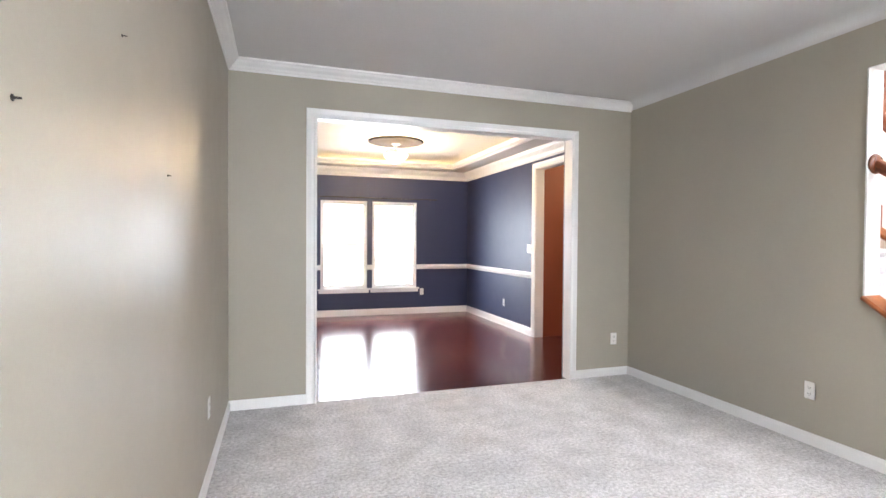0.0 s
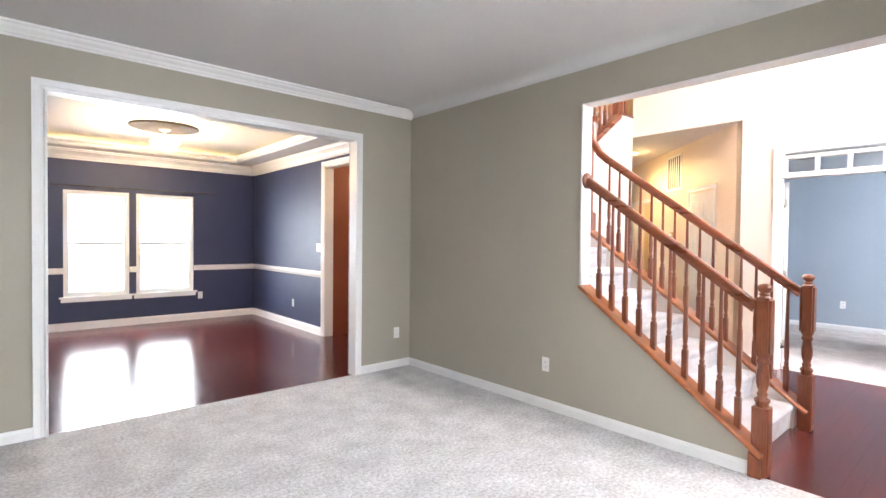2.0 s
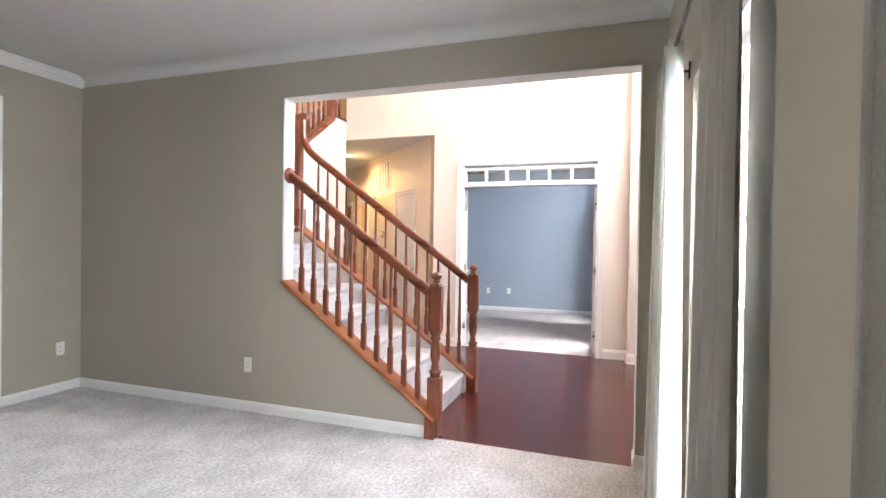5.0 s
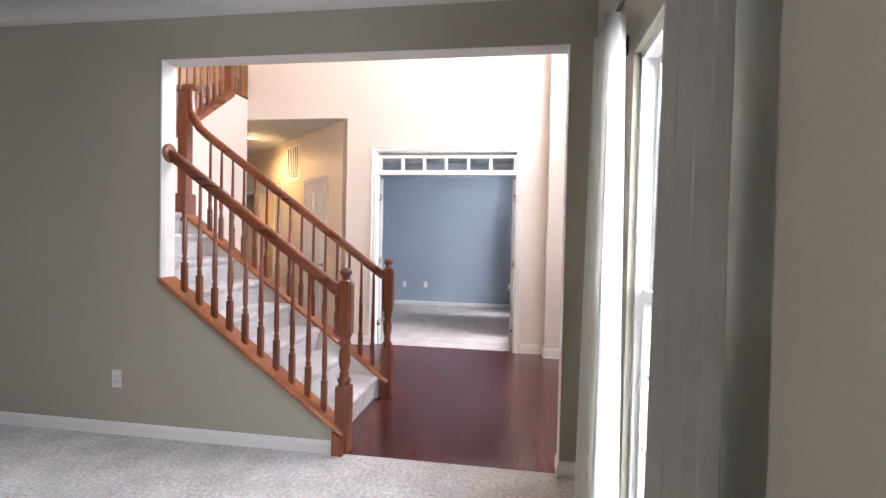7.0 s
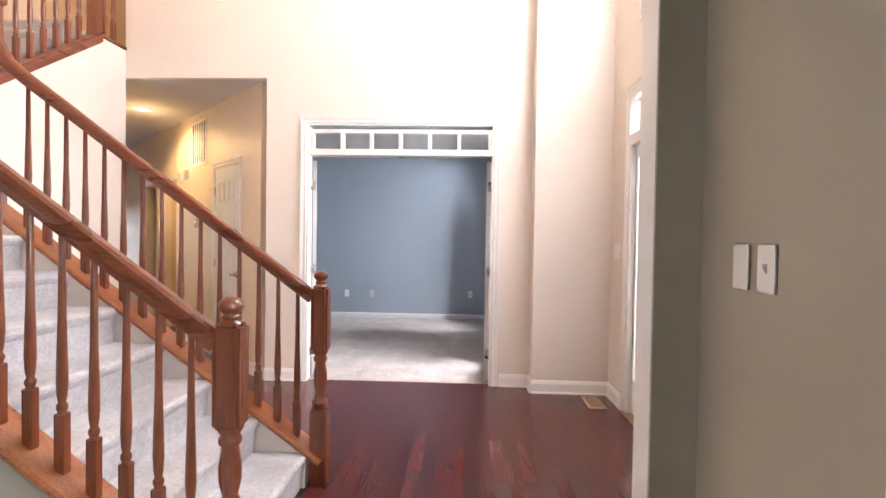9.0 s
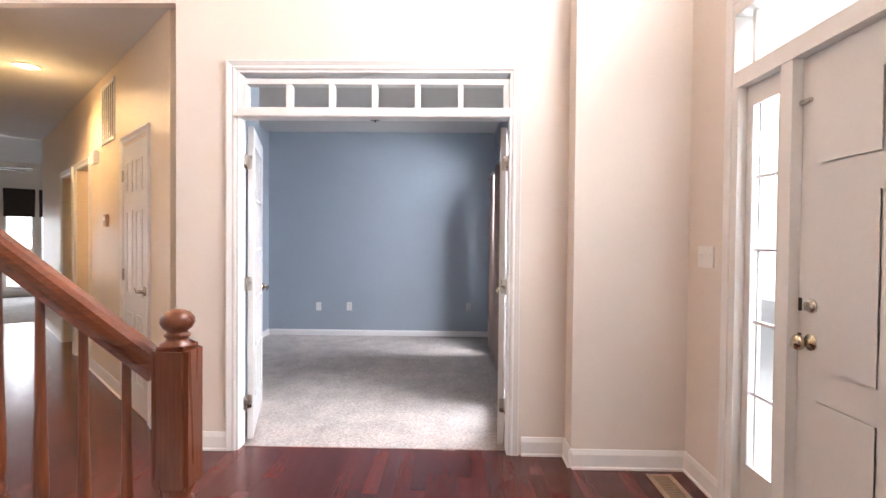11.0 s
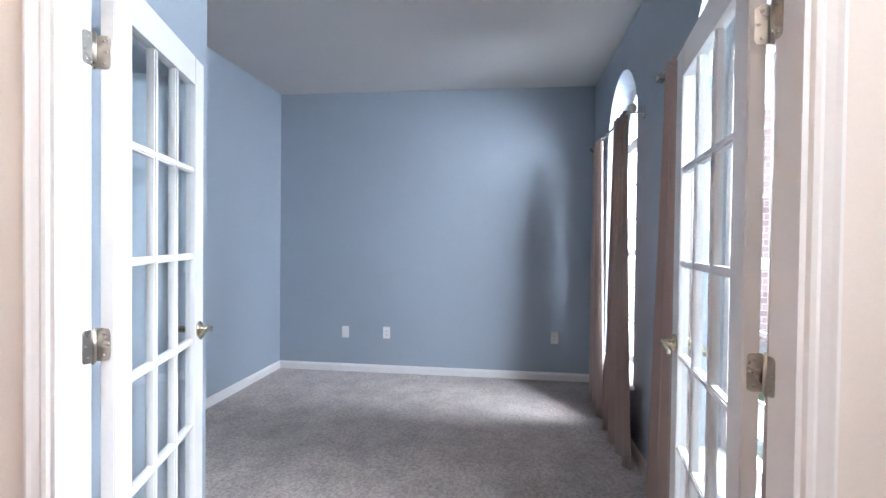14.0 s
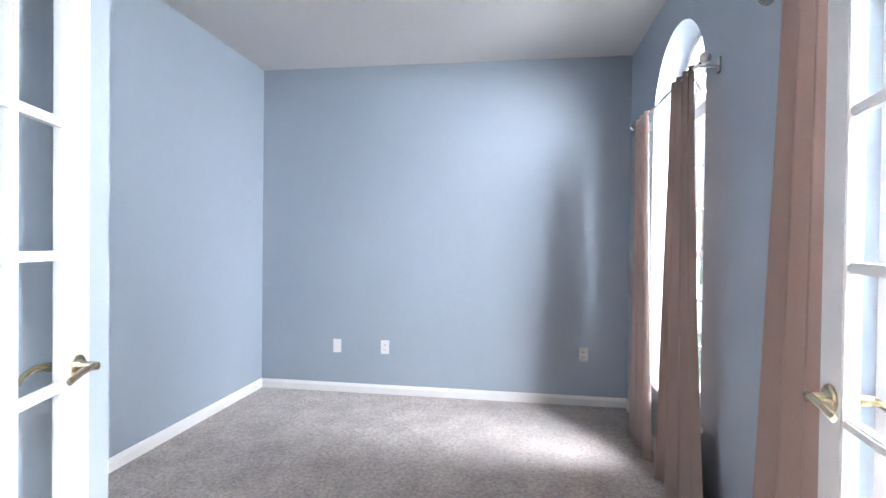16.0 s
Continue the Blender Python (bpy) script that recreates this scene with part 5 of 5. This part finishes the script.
panel_door("panel_door", 0.60, 1.26, "closed white six-panel door in the hall")
c6 = casing("casing_7", 0.59, 1.27, 2.05, 0.0, 0, 1, wide=0.8)
c7 = casing("casing_8", 2.66, 3.36, 2.04, 0.0, 0, 1, wide=0.9)
c8 = casing("casing_9", 3.62, 4.32, 2.04, 0.0, 0, 1, wide=0.9)
for c in (c6, c7, c8):
    c.matrix_world = HALL @ c.matrix_world
M_YELLOW = mat("paint_straw", (0.62, 0.50, 0.30), rough=0.55, **PAINT)
bm = B()
box(bm, 2.5, -0.98, 0, 4.5, -0.90, 2.9)
box(bm, 2.4, -0.98, 0, 2.5, -0.12, 2.9)
box(bm, 3.45, -0.90, 0, 3.53, -0.12, 2.9)
box(bm, 4.5, -0.98, 0, 4.6, -0.12, 2.9)
slanted(setting("wall_side_rooms", bm, M_YELLOW, "straw-coloured walls of the rooms off the hall", "wall"))
slanted(setting("ceiling_side_rooms", box(B(), 2.4, -0.98, 2.6, 4.6, -0.12, 2.7), M_CEIL, "white ceiling", "ceiling"))
side_lamp = bulb("side_room_bulb", (0, 0, 0), 14, WARM, 0.08)
side_lamp.matrix_world = HALL @ Matrix.Translation((3.0, -0.55, 2.3))

grille = base("return_air_grille", (0, 0, 0), "white return-air grille with upright slats high on the hall wall", "vent")
bm = B()
for a, b, c, d in ((0, 0.03, 0, 0.52), (0.47, 0.50, 0, 0.52), (0.03, 0.47, 0, 0.03), (0.03, 0.47, 0.49, 0.52)):
    box(bm, a, 0, c, b, 0.012, d)
part("frame", bm, M_PLATE, grille)
part("backing", box(B(), 0.03, 0.001, 0.03, 0.47, 0.003, 0.49), M_SLOT, grille)
for k in range(5):
    x = 0.030 + 0.0733 * (k + 1) - 0.011
    part("slat", box(B(), x, 0.003, 0.03, x + 0.022, 0.010, 0.49), M_PLATE, grille)
grille.matrix_world = HALL @ Matrix.Translation((1.56, 0, 2.14))
chime = base("door_chime", (0, 0, 0), "white door chime box on the hall wall", "door chime")
part("cover", box(B(), -0.09, 0, -0.06, 0.09, 0.05, 0.06, 0.008), M_PLATE, chime)
chime.matrix_world = HALL @ Matrix.Translation((2.28, 0, 2.06))
thermo = base("thermostat", (0, 0, 0), "small beige thermostat on the hall wall", "thermostat")
part("body", box(B(), -0.05, 0, -0.055, 0.05, 0.028, 0.055, 0.006), M_TAN, thermo)
part("dial_cover", box(B(), -0.03, 0.027, 0.0, 0.03, 0.034, 0.035, 0.003), M_PLATE, thermo)
thermo.matrix_world = HALL @ Matrix.Translation((1.84, 0, 1.46))

can = base("recessed_light", (7.27, 3.70, 2.755), "round recessed ceiling light, switched on", "ceiling light")
part("trim_ring", lathe(B(), [(0.074, 0.0), (0.097, 0.0), (0.100, -0.004), (0.092, -0.008), (0.074, -0.006)], steps=28), M_PLATE, can)
part("lens", lathe(B(), [(0.075, -0.001), (0.075, -0.005), (0.02, -0.008)], steps=24), M_CAN, can, "glowing lens")


def can_lamp(name, x, y):
    """A recessed lamp throws its light down only; an added, unseen bulb below it brightens the ceiling."""
    d = bpy.data.lights.new(name, "SPOT")
    d.energy, d.color, d.shadow_soft_size, d.spot_size, d.spot_blend = 210, (1.0, 0.65, 0.28), 0.05, radians(160), 0.5
    new(name, d).location = (x, y, 2.742)
    bulb(name + "_fill", (x, y, 2.45), 13, (1.0, 0.65, 0.28), 0.06)


can_lamp("hall_can_lamp", 7.27, 3.70)
bulb("upstairs_bulb", (5.55, 3.72, 5.15), 110, (1.0, 0.60, 0.26), 0.1)

# ---- great room: windows, shades, fan ----
for k, v in enumerate(BAY):
    o = base("window_%d" % (8 + k), (0, 0, 0), "bright white window at the end of the hall", "window", "great room windows", "structure")
    bm = B()
    for a, b, c, d in ((-0.25, -0.21, 0.28, 2.42), (0.21, 0.25, 0.28, 2.42), (-0.21, 0.21, 0.28, 0.34), (-0.21, 0.21, 2.36, 2.42), (-0.21, 0.21, 1.10, 1.16)):
        box(bm, 0.02, a, c, 0.09, b, d)
    part("window_frame", bm, M_TRIM, o)
    p = part("pane", box(B(), 0.05, -0.21, 0.34, 0.054, 0.21, 2.36), M_GLASS, o)
    p.visible_shadow = False
    part("window_sill", box(B(), -0.05, -0.28, 0.25, 0.02, 0.28, 0.28, 0.006), M_TRIM, o)
    o.matrix_world = HALL @ Matrix.Translation((10.6, v, -0.10))
    s = base("woven_shade", (0, 0, 0), "dark woven roman shade half drawn", "window shade", "woven shades")
    part("valance", box(B(), -0.07, -0.265, 2.18, -0.03, 0.265, 2.46, 0.01), M_SHADE, s)
    for j in range(4):
        part("fold", box(B(), -0.05 - 0.008 * j, -0.26, 1.86 + 0.085 * j, -0.02, 0.26, 1.955 + 0.085 * j, 0.012), M_SHADE, s)
    s.matrix_world = HALL @ Matrix.Translation((10.6, v, -0.13))

fan = base("ceiling_fan", (0, 0, 0), "dark ceiling fan with a lit glass bowl", "ceiling fan")
part("downrod", lathe(B(), [(0.012, 0.14), (0.012, 1.25)], steps=10), M_DARKMETAL, fan)
part("motor", lathe(B(), [(0.03, 0.16), (0.06, 0.15), (0.11, 0.11), (0.13, 0.06), (0.12, 0.02), (0.07, 0.0)], steps=24), M_DARKMETAL, fan)
part("bowl", lathe(B(), [(0.11, 0.0), (0.12, -0.03), (0.09, -0.075), (0.03, -0.10)], steps=24), M_BULB, fan, "glowing glass bowl")
for k in range(5):
    bm = box(B(), 0.14, -0.06, 0.045, 0.66, 0.06, 0.053, 0.003)
    bmesh.ops.rotate(bm, verts=bm.verts, matrix=Matrix.Rotation(radians(72 * k + 20), 3, "Z"))
    part("blade", bm, M_DARKMETAL, fan)
fan.matrix_world = HALL @ Matrix.Translation((8.3, 0.50, 2.46))

# ---- outdoors: brick walls, porch, shrubs, far sky ----


def brick_wall(name, p0, along, length, z0, z1, label):
    """Running-bond brickwork proud of its mortar; along is a unit vector, the face is to its right."""
    o = base(name, p0, label, "brick wall", kind="structure")
    d = Vector((*along, 0))
    n = Vector((d.y, -d.x, 0))
    bw, bh, j = 0.203, 0.057, 0.010
    m = Matrix((d, n, (0, 0, 1))).transposed().to_4x4()
    bed = box(B(), 0, -0.10, z0, length, 0.0, z1)
    bed.transform(m)
    part("mortar_bed", bed, M_MORTAR, o)

    def piece(w):
        bm = box(B(), 0, 0, 0, w, 0.006, bh)
        bm.transform(m)
        return mesh_of("brick", bm, M_BRICK)
    full = piece(bw)
    rows, count = int((z1 - z0) / (bh + j)), 0
    cut = {}
    for r in range(rows):
        x = -0.5 * (bw + j) * (r % 2)
        while x < length - 0.02:
            a, b = max(x, 0), min(x + bw, length)
            if b - a > 0.03:
                key = round(b - a, 3)
                if abs(key - bw) > 1e-3 and key not in cut:
                    cut[key] = piece(b - a)
                me = cut.get(key, full)
                q = new("brick", me)
                q.parent = o
                q.location = d * a + Vector((0, 0, z0 + r * (bh + j)))
                count += 1
            x += bw + j
    return o


brick_wall("brick_wall_entry", (3.20, -0.86, 0), (0, -1), 0.86, 0.30, 2.42, "red brick outer wall beside the living room window")
brick_wall("brick_wall_wing", (10.6, -2.2, 0), (0, -1), 1.5, 0.3, 2.75, "red brick outer wall seen from the study")
setting("driveway", box(B(), -13.0, -9.4, -0.45, 29.0, -3.2, -0.40), M_CONCRETE, "pale concrete driveway", "driveway")
setting("porch", box(B(), 3.3, -3.2, -0.45, 9.6, -1.40, -0.02), M_CONCRETE, "concrete front porch", "porch")


def shrub(name, place, r, h, seed, label):
    """A loose crown of many small leaves on a short branching stem."""
    rng = random.Random(seed)
    o = base(name, place, label, "shrub", "front shrubs")
    bm = B()
    for k in range(7):
        a, t = rng.uniform(0, 6.28), rng.uniform(0.15, 0.5)
        tip = Vector((math.cos(a) * r * t, math.sin(a) * r * t, h * rng.uniform(0.5, 0.85)))
        sweep(bm, [(0.02, 0), (0, 0.02), (-0.02, 0), (0, -0.02)], [(0, 0, 0), tip * 0.5 + Vector((0, 0, 0.08)), tip])
    part("stem", bm, M_BARK, o)
    bm = B()
    for k in range(1500):
        u = Vector((rng.gauss(0, 1), rng.gauss(0, 1), rng.gauss(0, 1))).normalized() * rng.uniform(0.45, 1.0) ** 0.5
        c = Vector((u.x * r, u.y * r, h * 0.6 + u.z * h * 0.42)) * rng.uniform(0.85, 1.08)
        a = Vector((rng.uniform(-1, 1), rng.uniform(-1, 1), rng.uniform(-1, 1))).normalized() * 0.055
        b = a.cross(Vector((rng.uniform(-1, 1), rng.uniform(-1, 1), rng.uniform(-1, 1)))).normalized() * 0.026
        bm.faces.new([bm.verts.new(c + q) for q in (-a, b, a, -b)])
    part("crown", bm, M_LEAF, o)
    return o


shrub("shrub", (5.7, -3.75, -0.40), 0.6, 1.25, 21, "leafy green shrub by the porch")
M_SKY = glow_mat("overcast_sky", (0.95, 0.98, 1.0), 2.6)
setting("backdrop_front", box(B(), -14, -9.6, -0.45, 30, -9.5, 12), M_SKY, "bright overcast sky", "backdrop")
setting("backdrop_back", box(B(), -9, 14.0, -0.45, 9, 14.1, 9), M_SKY, "bright overcast sky", "backdrop")
slanted(setting("backdrop_hall", box(B(), 15.0, -9, -0.45, 15.1, 9, 9), M_SKY, "bright overcast sky", "backdrop"))

# ---- floor boards ----
BW, BT = 0.0825, 0.012


def boards_near(parent, x0, x1, y0, y1, seed):
    """Boards as pieces of their own, laid along x."""
    rng = random.Random(seed)
    shared = {}
    for r in range(int(math.ceil((y1 - y0) / BW))):
        y = y0 + r * BW
        x = x0
        while x < x1 - 0.01:
            w = min(rng.choice((0.55, 0.75, 0.95, 1.2)), x1 - x)
            key = round(w, 3)
            if key not in shared:
                shared[key] = mesh_of("plank", box(B(), 0.0004, 0.0004, 0, w - 0.0004, BW - 0.0004, BT - 0.001), M_PLANK)
            o = new("plank", shared[key])
            o.parent, o.location = parent, (x, y, -0.012)
            x += w


def boards_far(parent, rows, label):
    """Farther boards joined in one mesh; rows of (y, x0, x1)."""
    rng = random.Random(5)
    verts, faces = [], []
    for y, x0, x1 in rows:
        x = x0 - rng.uniform(0, 0.5)
        while x < x1 - 0.01:
            w = rng.choice((0.55, 0.75, 0.95, 1.2))
            a, b = max(x, x0), min(x + w, x1)
            if b - a > 0.02:
                n = len(verts)
                verts += [(p, q, h) for h in (-0.012, -0.001) for p, q in ((a + 0.0004, y + 0.0004), (b - 0.0004, y + 0.0004), (b - 0.0004, y + BW - 0.0004), (a + 0.0004, y + BW - 0.0004))]
                faces += [tuple(n + i for i in q) for q in ((4, 5, 6, 7), (0, 1, 5, 4), (1, 2, 6, 5), (2, 3, 7, 6), (3, 0, 4, 7))]
            x += w
    me = bpy.data.meshes.new("planks")
    me.from_pydata(verts, [], faces)
    me.materials.append(M_PLANK_FAR)
    o = new("planks", me)
    o.parent = parent
    return tagged(o, label, kind="stuff")


M_PLANK_FAR = wood_mat("cherry_boards_far", (0.064, 0.0165, 0.015), (0.100, 0.026, 0.0225), 0.17, 0, ring=5)
nt = M_PLANK_FAR.node_tree
geo, hs2, mr2 = nt.nodes.new("ShaderNodeNewGeometry"), nt.nodes.new("ShaderNodeHueSaturation"), nt.nodes.new("ShaderNodeMapRange")
mr2.inputs[3].default_value, mr2.inputs[4].default_value = 0.72, 1.28
bs = nt.nodes["Principled BSDF"]
src = bs.inputs["Base Color"].links[0].from_socket
nt.links.new(geo.outputs["Random Per Island"], mr2.inputs[0])
nt.links.new(mr2.outputs[0], hs2.inputs["Value"])
nt.links.new(src, hs2.inputs["Color"])
nt.links.new(hs2.outputs[0], bs.inputs["Base Color"])

by_name = {o.name: o for o in scene.objects}
boards_near(by_name["floor_foyer"], 3.215, SX + 0.06, -1.26, 3.12, 31)
boards_far(by_name["floor_dining"], [(4.11 + BW * k, -0.55, DX + (2.3 if 4.5 < 4.11 + BW * k < 6.05 else 0.0)) for k in range(int((DY - 4.11) / BW) + 1)], "dark red cherry boards of the dining room")
rows = []
for k in range(int((8.6 - 1.45) / BW)):
    y = 1.45 + BW * k
    rows.append((y, SX + 0.06, SX + 0.3 + max(0, (y - 1.75)) * 1.02 + (0.0 if y < 2.2 else 0.1)))
boards_far(by_name["floor_hall"], [r for r in rows if r[2] > r[1] + 0.05], "dark red cherry boards of the hall")
